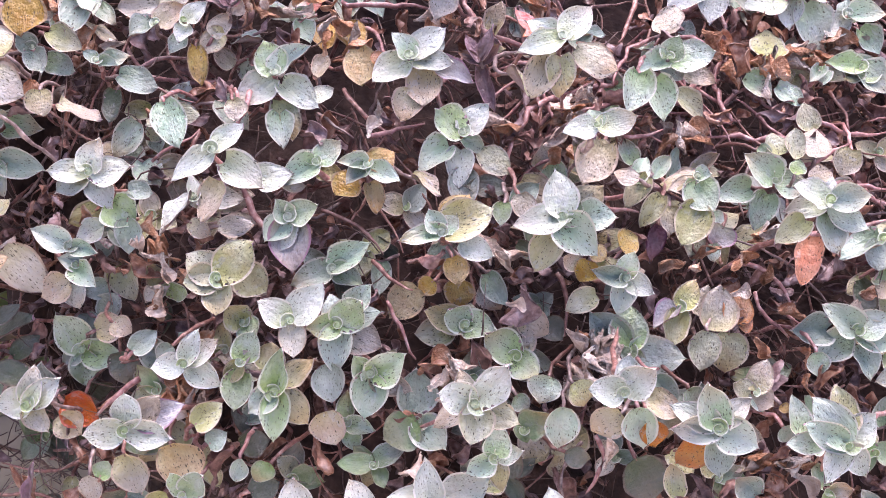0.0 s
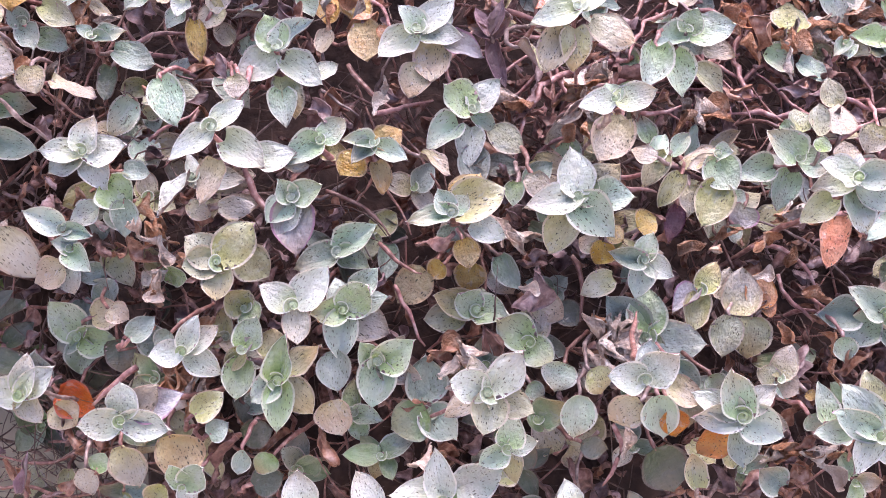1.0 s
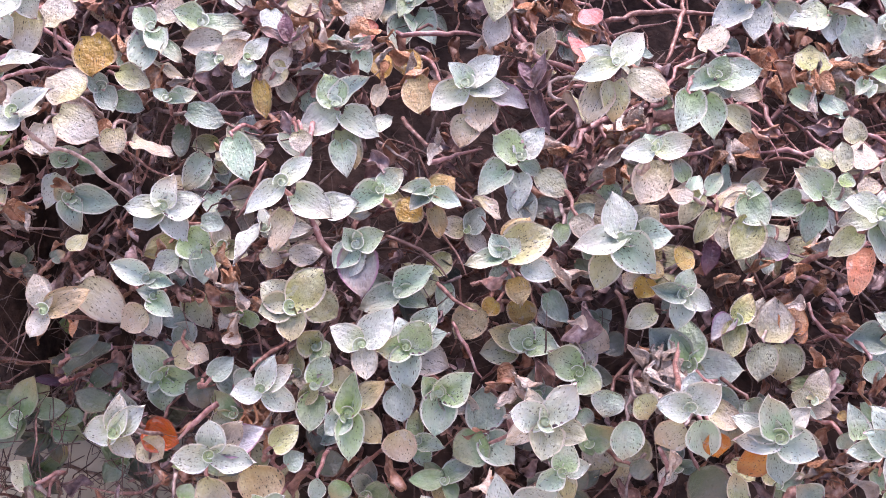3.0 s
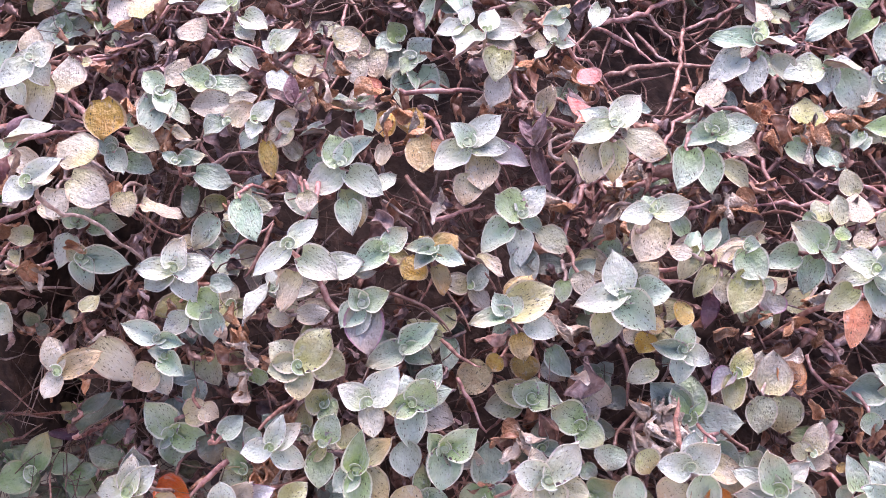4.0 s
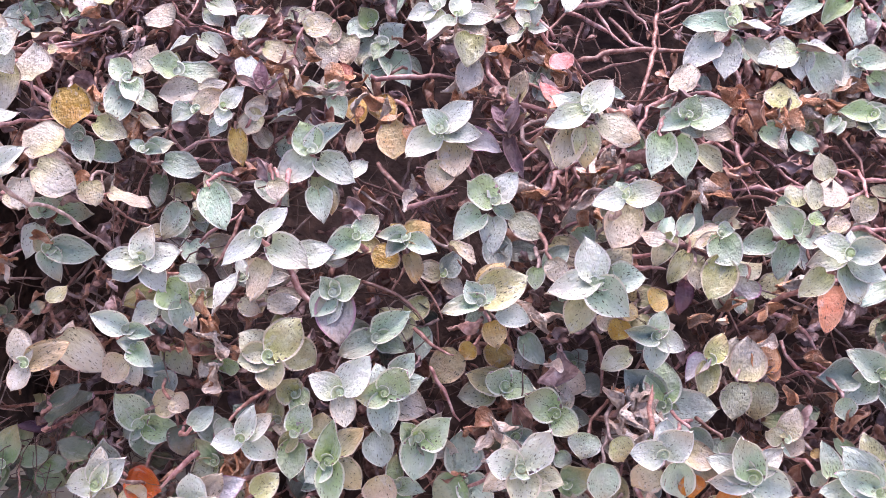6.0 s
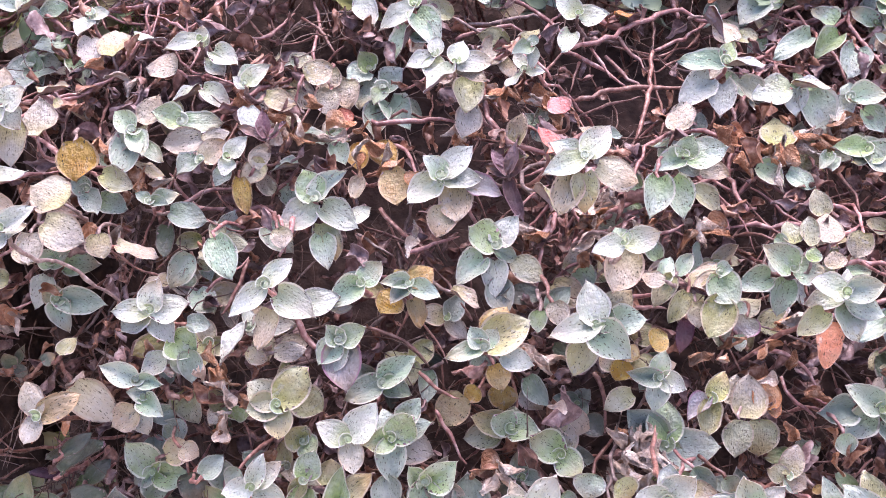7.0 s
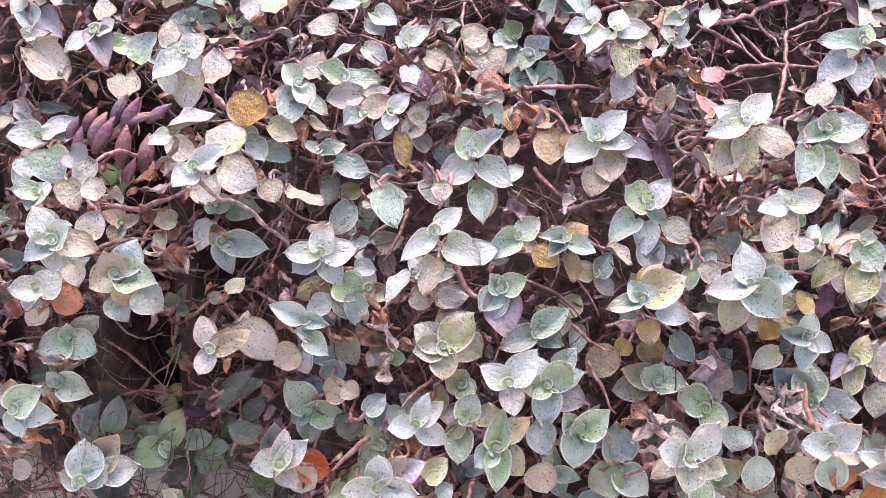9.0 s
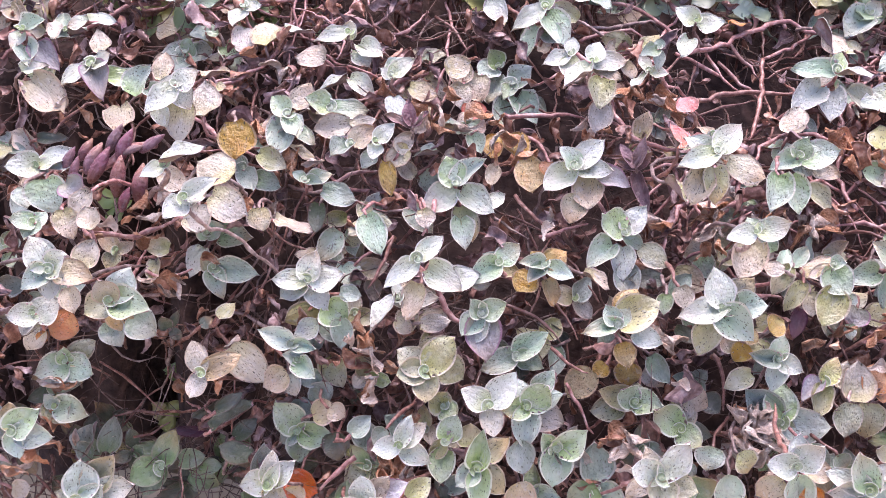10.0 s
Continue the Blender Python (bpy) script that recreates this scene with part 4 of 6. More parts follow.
loose_leaf(43.9, 60.6, 6.2, "z94/13.5/0.78/0/38")
loose_leaf(91.9, 124.2, -84.8, "a1/11.4/0.78/0/43")
loose_leaf(-203.4, 116.8, -69.5, "m102/14.9/0.78/0/41")
loose_leaf(-28.0, 34.1, -15.9, "w39/10.3/0.85/0/0")
loose_leaf(9.8, 36.7, -6.4, "k268/16.0/0.93/0/0")
loose_leaf(4.0, 29.7, -5.0, "k254/12.1/1.17/0/0")
loose_leaf(-28.6, 59.3, -33.6, "y82/14.2/0.76/0/0")
loose_leaf(-17.8, 59.0, -28.1, "y78/12.3/1.16/0/0")
loose_leaf(-14.2, 44.0, -13.7, "y279/15.4/1.04/0/0")
loose_leaf(-6.9, 47.0, -11.6, "a261/6.4/1.26/0/0")
loose_leaf(-29.0, 45.7, -20.9, "k80/11.8/0.70/0/0")
loose_leaf(43.5, 37.5, 15.8, "o324/12.3/0.78/0/59")
loose_leaf(-42.1, 1.5, 10.0, "w11/14.8/0.82/0/0")
loose_leaf(-34.6, -1.4, 7.3, "k8/8.8/0.69/0/0")
loose_leaf(-17.3, -0.5, 4.3, "y238/10.0/1.35/0/0")
loose_leaf(-6.5, -4.9, 6.1, "y289/11.5/0.82/0/0")
loose_leaf(12.4, 0.7, 8.2, "k332/12.3/0.78/0/41")
loose_leaf(23.8, -29.7, 9.6, "y288/10.3/1.06/0/0")
loose_leaf(-61.8, -9.0, 18.5, "k254/15.9/0.71/0/0")
loose_leaf(-52.7, -16.7, 19.5, "k5/11.8/0.78/0/0")
loose_leaf(-65.0, -18.1, 19.2, "k332/8.5/0.95/0/0")
loose_leaf(-78.3, 18.1, 9.2, "p292/17.5/0.79/0/0")
loose_leaf(39.4, -8.9, 11.8, "g262/8.3/0.99/0/0")
loose_leaf(46.4, -6.0, 14.5, "k288/9.4/1.16/0/0")
loose_leaf(-57.9, 25.0, -1.6, "k287/8.5/1.19/0/0")
loose_leaf(-92.3, -13.8, 15.9, "g316/11.1/1.35/0/0")
loose_leaf(-87.0, -6.5, 14.6, "b353/8.8/1.12/0/0")
loose_leaf(-90.6, -22.0, 15.9, "b275/12.0/0.91/0/0")
loose_leaf(-105.5, -21.2, 11.0, "w208/12.0/0.91/0/0")
loose_leaf(-111.5, -43.9, 1.7, "w290/10.2/0.99/0/0")
loose_leaf(-118.5, -42.1, 3.4, "k211/11.5/1.22/0/0")
loose_leaf(-129.0, -35.6, 7.8, "c316/20.4/0.84/0/0")
loose_leaf(-97.7, -54.3, 5.9, "k18/10.4/1.17/0/0")
loose_leaf(-91.8, -53.8, 12.7, "k328/7.3/1.35/0/0")
loose_leaf(-81.7, -57.3, 23.5, "b45/10.4/0.87/0/0")
loose_leaf(-74.0, -61.4, 26.8, "b230/8.1/0.97/0/0")
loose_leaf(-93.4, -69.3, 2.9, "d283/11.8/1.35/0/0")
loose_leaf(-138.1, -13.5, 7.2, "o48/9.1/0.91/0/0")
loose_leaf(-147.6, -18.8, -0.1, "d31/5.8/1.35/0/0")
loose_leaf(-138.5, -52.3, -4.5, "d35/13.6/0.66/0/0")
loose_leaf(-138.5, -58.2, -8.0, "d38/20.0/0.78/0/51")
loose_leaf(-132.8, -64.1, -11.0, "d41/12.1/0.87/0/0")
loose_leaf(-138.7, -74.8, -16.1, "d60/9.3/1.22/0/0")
loose_leaf(-165.6, -71.6, -50.5, "m178/17.4/0.72/0/0")
loose_leaf(-106.0, -84.1, 8.2, "r337/13.7/1.13/0/0")
loose_leaf(-109.4, -89.2, 10.1, "c317/10.3/1.33/0/0")
loose_leaf(-66.3, -97.7, 34.1, "y291/16.2/1.16/0/0")
loose_leaf(-81.9, -101.2, 32.0, "c292/14.9/0.95/0/0")
loose_leaf(-74.0, -110.4, 32.2, "o229/10.0/0.95/0/0")
loose_leaf(-92.9, -101.1, 26.3, "v64/6.4/1.35/0/0")
loose_leaf(-97.2, -108.6, 24.8, "k280/10.5/0.78/0/0")
loose_leaf(-120.3, -107.5, 18.7, "s89/13.5/0.78/0/47")
loose_leaf(-58.1, -80.8, 29.5, "o40/11.4/0.92/0/0")
loose_leaf(-54.5, -88.7, 30.3, "b32/7.0/1.35/0/0")
loose_leaf(-43.4, -91.1, 18.7, "d13/10.3/1.35/0/0")
loose_leaf(-47.3, -99.1, 29.1, "p258/8.1/0.89/0/0")
loose_leaf(-39.2, -99.9, 28.1, "v228/8.2/1.35/0/0")
loose_leaf(-39.2, -106.8, 19.3, "d25/10.6/1.35/0/0")
loose_leaf(-45.7, -35.5, 21.9, "o320/11.2/1.35/0/0")
loose_leaf(-38.9, -60.7, 24.1, "o84/9.3/1.35/0/0")
loose_leaf(-18.3, -69.7, 20.0, "b279/13.4/0.96/0/0")
loose_leaf(-17.4, -85.5, 20.8, "k287/12.8/1.17/0/0")
loose_leaf(10.9, -71.9, 14.0, "b88/15.1/1.08/0/0")
loose_leaf(6.4, -85.6, 16.4, "v213/13.8/1.35/0/0")
loose_leaf(48.5, -74.3, 19.0, "b309/6.9/1.18/0/0")
loose_leaf(6.0, -41.7, 10.0, "y228/14.7/1.01/0/0")
loose_leaf(25.1, -37.9, 6.3, "y276/9.7/1.35/0/0")
loose_leaf(38.2, -38.1, 3.2, "k301/11.4/1.23/0/0")
loose_leaf(13.7, -35.7, 9.6, "y225/6.8/1.35/0/0")
loose_leaf(52.9, -47.0, 9.6, "k327/13.5/1.02/0/0")
loose_leaf(59.6, -49.5, 6.7, "d317/9.6/1.35/0/0")
loose_leaf(55.8, -69.0, 23.1, "p250/9.9/1.35/0/0")
loose_leaf(66.3, -68.5, 34.8, "o300/9.0/1.35/0/0")
loose_leaf(60.5, -80.4, 31.9, "p266/14.2/0.92/0/0")
loose_leaf(69.0, -27.8, 14.3, "y250/7.9/1.35/0/0")
loose_leaf(84.7, -16.9, 12.4, "y34/8.0/1.35/0/0")
loose_leaf(94.0, -71.2, 34.4, "c332/13.3/0.86/0/0")
loose_leaf(74.3, -76.9, 43.8, "c219/11.6/1.18/0/0")
loose_leaf(85.8, -78.4, 42.2, "p278/14.8/0.90/0/0")
loose_leaf(90.0, -80.3, 41.4, "a285/9.7/1.05/0/0")
loose_leaf(96.1, -65.9, 29.8, "b313/11.3/0.93/0/0")
loose_leaf(106.4, -69.1, 26.6, "b310/7.1/1.33/0/0")
loose_leaf(97.8, -77.2, 23.8, "d279/13.3/1.31/0/0")
loose_leaf(112.6, -36.7, 7.6, "k72/11.5/0.81/0/0")
loose_leaf(117.4, -39.2, 9.0, "c84/16.4/0.94/0/0")
loose_leaf(124.9, -38.3, 6.8, "a78/12.3/1.12/0/0")
loose_leaf(128.4, -43.5, 8.3, "a29/6.8/1.35/0/0")
loose_leaf(112.1, -54.2, 15.5, "o260/14.1/0.96/0/0")
loose_leaf(120.9, -54.7, 13.7, "o269/14.6/1.15/0/0")
loose_leaf(104.6, -87.1, 32.8, "a226/12.2/1.10/0/0")
loose_leaf(141.6, -73.4, 27.1, "p98/12.7/0.75/0/0")
loose_leaf(138.8, -80.4, 27.4, "b302/6.0/1.35/0/0")
loose_leaf(138.0, -71.8, 25.6, "y315/3.6/1.35/0/0")
loose_leaf(148.9, -82.6, 29.1, "p25/7.3/1.07/0/0")
loose_leaf(151.2, -57.0, 18.0, "p276/8.4/1.11/0/0")
loose_leaf(142.9, 22.6, -14.0, "o97/10.4/0.95/0/0")
loose_leaf(150.1, 22.4, -13.8, "o90/12.2/0.76/0/0")
loose_leaf(159.4, 24.7, -16.9, "c84/14.9/0.90/0/0")
loose_leaf(170.4, 16.6, -13.4, "k252/10.7/1.19/0/0")
loose_leaf(157.2, 11.1, -5.5, "k94/7.1/1.35/0/0")
loose_leaf(138.3, 18.4, -11.4, "g325/6.5/1.15/0/0")
loose_leaf(148.7, 13.3, -6.2, "g74/5.9/1.34/0/0")
loose_leaf(149.4, -21.1, 7.0, "q259/18.5/1.03/0/0")
loose_leaf(68.8, 9.1, 25.6, "k245/16.7/0.95/0/0")
loose_leaf(71.3, 13.2, 24.1, "k280/9.5/1.12/0/0")
loose_leaf(73.9, -21.6, 14.7, "y329/5.9/1.35/0/0")
loose_leaf(64.4, -24.5, 13.4, "k147/6.8/1.20/0/0")
loose_leaf(88.8, 9.2, 4.9, "p61/12.0/0.69/0/0")
loose_leaf(97.6, 10.7, -1.5, "p56/10.6/0.69/0/0")
loose_leaf(87.1, 1.3, 8.5, "o235/14.0/0.71/0/0")
loose_leaf(82.2, 6.5, 13.7, "k165/9.3/0.82/0/0")
loose_leaf(105.2, 7.8, -3.9, "k51/15.2/0.78/0/40")
loose_leaf(93.4, -5.1, 5.7, "o238/13.4/0.70/0/0")
loose_leaf(107.6, -9.9, 2.9, "o247/17.0/0.95/0/0")
loose_leaf(100.9, -8.3, 3.3, "k273/10.0/1.12/0/0")
loose_leaf(118.7, -7.3, -0.6, "p326/5.9/1.35/0/0")
loose_leaf(118.9, -13.9, 1.7, "u247/8.9/1.35/0/0")
loose_leaf(116.8, -19.5, 3.4, "p277/6.5/1.02/0/0")
loose_leaf(96.3, -16.7, -1.6, "m256/13.3/1.08/0/0")
loose_leaf(85.8, 36.9, 1.6, "p256/16.7/0.84/0/0")
loose_leaf(97.9, 36.7, -14.4, "p283/16.7/0.87/0/0")
loose_leaf(111.5, 36.8, -21.6, "o327/14.1/0.75/0/0")
loose_leaf(116.3, 69.9, -58.2, "b76/11.7/0.82/0/0")
loose_leaf(166.5, 73.2, -52.6, "p288/21.3/0.84/0/0")
loose_leaf(192.8, 70.2, -56.9, "p303/13.6/0.94/0/0")
loose_leaf(148.0, 65.4, -44.4, "o94/15.5/1.21/0/0")
loose_leaf(165.0, 106.4, -77.4, "p211/20.7/0.64/0/0")
loose_leaf(183.1, 107.5, -84.3, "g224/16.0/0.76/0/0")
loose_leaf(192.1, 99.0, -78.6, "p250/15.9/0.97/0/0")
loose_leaf(186.4, 123.8, -99.3, "p126/13.6/1.02/0/0")
loose_leaf(134.8, 114.5, -77.5, "k124/15.4/0.87/0/0")
loose_leaf(-233.6, 91.9, -36.8, "w26/11.9/0.71/0/0")
loose_leaf(-218.9, 114.2, -50.4, "w202/10.4/0.83/0/0")
loose_leaf(-209.3, 117.2, -54.9, "w9/12.4/0.81/0/0")
loose_leaf(-224.9, 77.3, -29.4, "c313/24.8/0.77/0/0")
loose_leaf(-208.3, 105.7, -49.1, "k108/13.4/0.84/0/0")
loose_leaf(-228.3, 111.1, -48.0, "k98/11.4/0.76/0/0")
loose_leaf(-192.8, 88.4, -39.7, "g5/18.1/0.65/0/0")
loose_leaf(-224.0, 59.8, -34.0, "d3/13.3/0.70/0/0")
loose_leaf(-213.6, 32.9, 0.4, "p287/14.4/1.35/0/0")
loose_leaf(-224.8, 32.2, -4.2, "p284/9.1/1.33/0/0")
loose_leaf(-202.5, 35.4, 3.2, "u318/9.4/1.35/0/0")
loose_leaf(-201.7, 20.7, 12.6, "k291/13.0/0.99/0/0")
loose_leaf(-197.1, 28.6, 9.4, "k242/13.6/0.78/0/0")
loose_leaf(-192.8, 23.0, 14.1, "k108/10.2/1.04/0/0")
loose_leaf(-191.5, 8.7, 19.6, "k69/12.4/0.98/0/0")
loose_leaf(-198.0, -10.0, 17.6, "k287/10.8/0.91/0/0")
loose_leaf(-179.4, -17.0, 14.3, "y305/11.5/1.17/0/0")
loose_leaf(-170.3, -19.9, 12.0, "b322/13.0/1.27/0/0")
loose_leaf(-181.9, -23.4, 11.1, "b298/11.7/1.11/0/0")
loose_leaf(-225.2, -27.6, -18.9, "c244/11.8/1.12/0/0")
loose_leaf(-204.4, -20.6, 5.3, "a345/13.0/1.15/0/0")
loose_leaf(-221.8, -27.3, -18.0, "a290/5.3/1.35/0/0")
loose_leaf(-203.5, -73.1, -31.9, "b72/15.9/0.78/0/38")
loose_leaf(-206.1, -77.1, -28.4, "b122/9.5/1.00/0/0")
loose_leaf(-197.4, -71.1, -38.2, "b77/16.4/0.71/0/0")
loose_leaf(-225.1, -89.6, -4.8, "k1/7.7/1.35/0/0")
loose_leaf(-183.6, 117.8, -72.4, "c138/13.3/1.31/0/0")
loose_leaf(-166.1, 65.6, 6.2, "w292/8.5/1.05/0/0")
loose_leaf(-158.7, 64.3, 4.2, "c266/17.3/0.90/0/0")
loose_leaf(-151.2, 74.5, -6.3, "k93/16.6/0.99/0/0")
loose_leaf(-148.7, 86.8, -17.3, "c24/12.1/0.78/0/43")
loose_leaf(-145.4, 80.2, -12.8, "c356/4.2/1.35/0/0")
loose_leaf(-144.2, 44.5, 9.2, "c144/18.0/1.08/0/0")
loose_leaf(-157.5, 39.0, 20.0, "k334/11.8/0.98/0/0")
loose_leaf(-148.1, 23.2, 16.8, "k269/12.0/1.21/0/0")
loose_leaf(-136.3, 29.9, 14.8, "c334/15.6/1.12/0/0")
loose_leaf(-124.2, 23.8, 9.8, "k281/9.3/1.35/0/0")
loose_leaf(-111.4, 21.8, 6.3, "k346/15.9/0.78/0/44")
loose_leaf(-149.5, 21.4, 15.5, "k333/9.9/1.10/0/0")
loose_leaf(-103.0, 25.0, -5.8, "d264/12.6/1.00/0/0")
loose_leaf(-6.7, -109.4, 21.4, "w121/13.9/0.91/0/0")
loose_leaf(60.1, -106.7, 28.0, "w104/10.0/1.06/0/0")
loose_leaf(-28.6, -108.3, 26.7, "w95/13.4/1.01/0/0")
loose_leaf(125.0, -98.8, 28.0, "b140/9.4/1.28/0/0")
loose_leaf(99.1, -96.1, 33.1, "o103/11.6/0.82/0/0")
loose_leaf(91.6, -98.5, 23.5, "d297/16.9/1.32/0/0")
loose_leaf(67.6, -90.7, 25.9, "d349/8.9/1.35/0/0")

# ---- bare stems ----
runner(1.35, (63, 107, -71), (82, 113, -80), (114, 128, -98), (132, 123, -98), (156, 132, -111))
runner(1.4, (64, 82, -59), (84, 87, -65), (99, 88, -69), (119, 88, -72))
runner(1.3, (103, 107, -85), (98, 89, -69), (93, 73, -57), (88, 64, -50))
runner(1.2, (87, 115, -90), (93, 106, -84), (99, 96, -77))
runner(1.2, (60, 109, -82), (76, 100, -78), (88, 90, -73))
runner(1.3, (74, 108, -78), (78, 101, -73), (81, 93, -68))
runner(1.3, (23, 134, -94), (36, 135, -96), (50, 129, -94), (59, 119, -86), (72, 108, -80))
runner(1.1, (18, 121, -84), (29, 122, -87), (50, 126, -93), (57, 120, -89))
runner(1.4, (13, 112, -73), (24, 117, -78), (38, 118, -80), (45, 114, -79))
runner(1.2, (71, 118, -85), (71, 111, -79), (71, 106, -75))
runner(1.0, (68, 101, -74), (65, 94, -68), (62, 86, -62))
runner(1.1, (114, 89, -72), (113, 83, -67), (114, 76, -63))
runner(1.1, (105, 108, -90), (120, 115, -98), (135, 124, -109))
runner(1.1, (133, 127, -113), (128, 117, -104), (120, 109, -95))
runner(1.3, (-24, 74, -43), (-16, 73, -42), (-7, 73, -43), (5, 74, -45), (16, 71, -44))
runner(1.2, (81, 105, -83), (90, 93, -75), (102, 83, -70))
runner(1.0, (105, 141, -116), (107, 129, -105), (106, 119, -96), (104, 108, -87))
runner(0.9, (129, 101, -91), (118, 104, -91), (103, 97, -82))
runner(0.8, (65, 75, -60), (80, 81, -67), (97, 85, -72))
runner(1.0, (47, 109, -77), (55, 119, -86), (64, 129, -96), (74, 139, -106))
runner(1.2, (-85, 119, -71), (-77, 114, -68), (-69, 116, -70), (-59, 127, -79))
runner(1.1, (-56, 125, -80), (-48, 119, -75), (-40, 106, -67))
runner(1.0, (-51, 134, -89), (-48, 121, -79), (-50, 107, -68), (-47, 95, -60))
runner(1.1, (-87, 5, -1), (-78, 12, -3), (-71, 18, -6))
runner(1.0, (-71, 17, -6), (-78, 0, -0), (-81, -4, 1))
runner(1.1, (-93, 36, -14), (-84, 32, -12), (-74, 28, -11))
runner(1.1, (-20, 36, -15), (-8, 23, -10), (-1, 19, -8))
runner(0.9, (-29, 26, -9), (-22, 21, -7), (-15, 17, -5))
runner(1.2, (-10, 18, -8), (2, 21, -10), (11, 24, -12))
runner(1.7, (-52, -0, 4), (-51, -8, 7), (-46, -16, 9), (-37, -20, 10))
runner(1.1, (-25, -10, 3), (-17, -13, 4), (-8, -18, 5), (-2, -25, 7))
runner(1.2, (60, -29, 7), (63, -34, 8), (64, -42, 10), (63, -51, 13))
runner(1.1, (-6, -27, 8), (3, -35, 10), (9, -37, 11))
runner(1.1, (0, -41, 11), (3, -46, 12), (7, -54, 13), (11, -61, 14))
runner(1.2, (-60, 34, -12), (-58, 29, -9), (-57, 19, -5))
runner(1.5, (-54, 33, -10), (-55, 26, -7), (-59, 18, -4))
runner(0.8, (-6, -6, 2), (1, -15, 5), (5, -24, 7))
runner(1.2, (18, 29, -12), (15, 38, -16), (22, 48, -22), (26, 53, -25))
runner(1.0, (31, 29, -15), (40, 39, -21), (48, 44, -24))
runner(1.2, (123, -24, 1), (135, -24, -1), (144, -33, 1), (146, -38, 3))
runner(1.3, (133, -33, 1), (138, -43, 4), (145, -49, 5))
runner(1.2, (78, -5, -0), (85, -5, -1), (90, -6, -1))
runner(1.4, (95, 4, -5), (102, 1, -4), (109, -2, -4))
runner(1.3, (163, 35, -35), (174, 30, -34), (181, 29, -34), (194, 31, -38))
runner(1.2, (173, 47, -45), (178, 38, -40), (178, 30, -35))
runner(1.2, (155, 15, -19), (164, 18, -22), (177, 26, -29))
runner(1.2, (86, 23, -18), (96, 24, -19), (106, 27, -22))
runner(1.2, (74, -84, 22), (77, -89, 22), (76, -96, 23), (71, -104, 24))
runner(1.1, (70, -87, 18), (66, -92, 19), (63, -98, 20), (64, -106, 20))
runner(1.3, (145, -11, -9), (153, -11, -10), (162, -10, -11), (171, -7, -14))
runner(1.0, (145, -41, 2), (155, -45, 2), (161, -53, 3))
runner(1.5, (-193, 17, -7), (-179, 16, -5), (-168, 20, -5), (-160, 25, -7))
runner(1.3, (-174, 2, -3), (-165, -1, -2), (-154, 3, -1))
runner(1.4, (-186, -72, -33), (-178, -70, -34), (-170, -65, -34))
runner(0.6, (-166, -39, -22), (-173, -50, -32), (-179, -67, -34))
runner(0.6, (-166, -40, -23), (-172, -53, -33), (-177, -66, -34))
runner(1.1, (-199, -38, -25), (-188, -48, -35), (-174, -61, -39))
runner(1.0, (-194, -28, -19), (-186, -38, -27), (-174, -35, -24))
runner(1.7, (-84, -71, 18), (-91, -77, 18), (-98, -84, 18))
runner(1.1, (-207, 25, -13), (-199, 17, -10), (-192, 18, -10))
runner(1.0, (-239, 9, -14), (-230, 10, -13), (-218, 9, -11))
runner(1.1, (-238, 4, -11), (-229, 6, -11), (-220, 8, -10))
runner(1.2, (-162, -82, -19), (-159, -90, -12), (-159, -99, -6))
runner(1.0, (-195, -63, -35), (-186, -61, -39), (-166, -63, -35))
runner(1.2, (-103, 36, -14), (-91, 44, -18), (-77, 46, -19))
runner(1.2, (-168, 73, -33), (-157, 67, -30), (-149, 60, -26), (-140, 57, -24))
runner(1.0, (-223, 62, -33), (-217, 70, -36), (-206, 76, -38), (-197, 70, -35))
runner(1.4, (-201, 75, -35), (-197, 67, -31), (-194, 60, -27))
runner(1.2, (-120, -26, 3), (-115, -32, 4), (-106, -34, 6))

# ---- dead leaves ----
dry_leaf(-216, 73, -30, 11.2, 330)
dry_leaf(-208, 69, -27, 12.4, 300)
dry_leaf(-206, 78, -32, 8.7, 0)
dry_leaf(-138, 101, -43, 11.5, 200)
dry_leaf(-128, 96, -34, 11.4, 30, straw=True)
dry_leaf(-122, 90, -36, 10.6, 60)
dry_leaf(-57, 72, -27, 11.8, 350)
dry_leaf(-61, 68, -19, 11.1, 280, straw=True)
dry_leaf(-50, 71, -21, 11.1, 320, straw=True)
dry_leaf(-42, 66, -25, 12.8, 330)
dry_leaf(-35, 65, -24, 10.3, 350)
dry_leaf(14, 63, -27, 10.3, 20)
dry_leaf(34, 84, -42, 12.2, 0)
dry_leaf(44, 79, -40, 13.9, 330)
dry_leaf(53, 71, -36, 10.5, 300)
dry_leaf(11, 89, -43, 10.7, 280)
dry_leaf(-106, 48, -14, 10.1, 0)
dry_leaf(-113, 49, -14, 10.1, 40)
dry_leaf(63, 32, -14, 12.8, 250)
dry_leaf(61, 20, -8, 14.9, 0)
dry_leaf(64, 25, -11, 11.5, 260)
dry_leaf(58, 13, -5, 10.3, 240)
dry_leaf(70, 37, -18, 10.5, 270)
dry_leaf(65, 43, -21, 10.6, 300)
dry_leaf(66, 13, -6, 10.3, 280)
dry_leaf(57, 27, -11, 10.4, 200)
dry_leaf(36, 25, -9, 13.8, 20)
dry_leaf(42, 23, -8, 12.6, 340)
dry_leaf(-10, 20, 3, 10.2, 100, straw=True)
dry_leaf(-7, 26, 0, 9.6, 80, straw=True)
dry_leaf(-79, -33, 14, 12.0, 250)
dry_leaf(-82, -25, 13, 11.0, 240)
dry_leaf(-77, -42, 22, 10.9, 270, straw=True)
dry_leaf(-84, -18, 11, 9.9, 270)
dry_leaf(41, -23, 10, 16.5, 0)
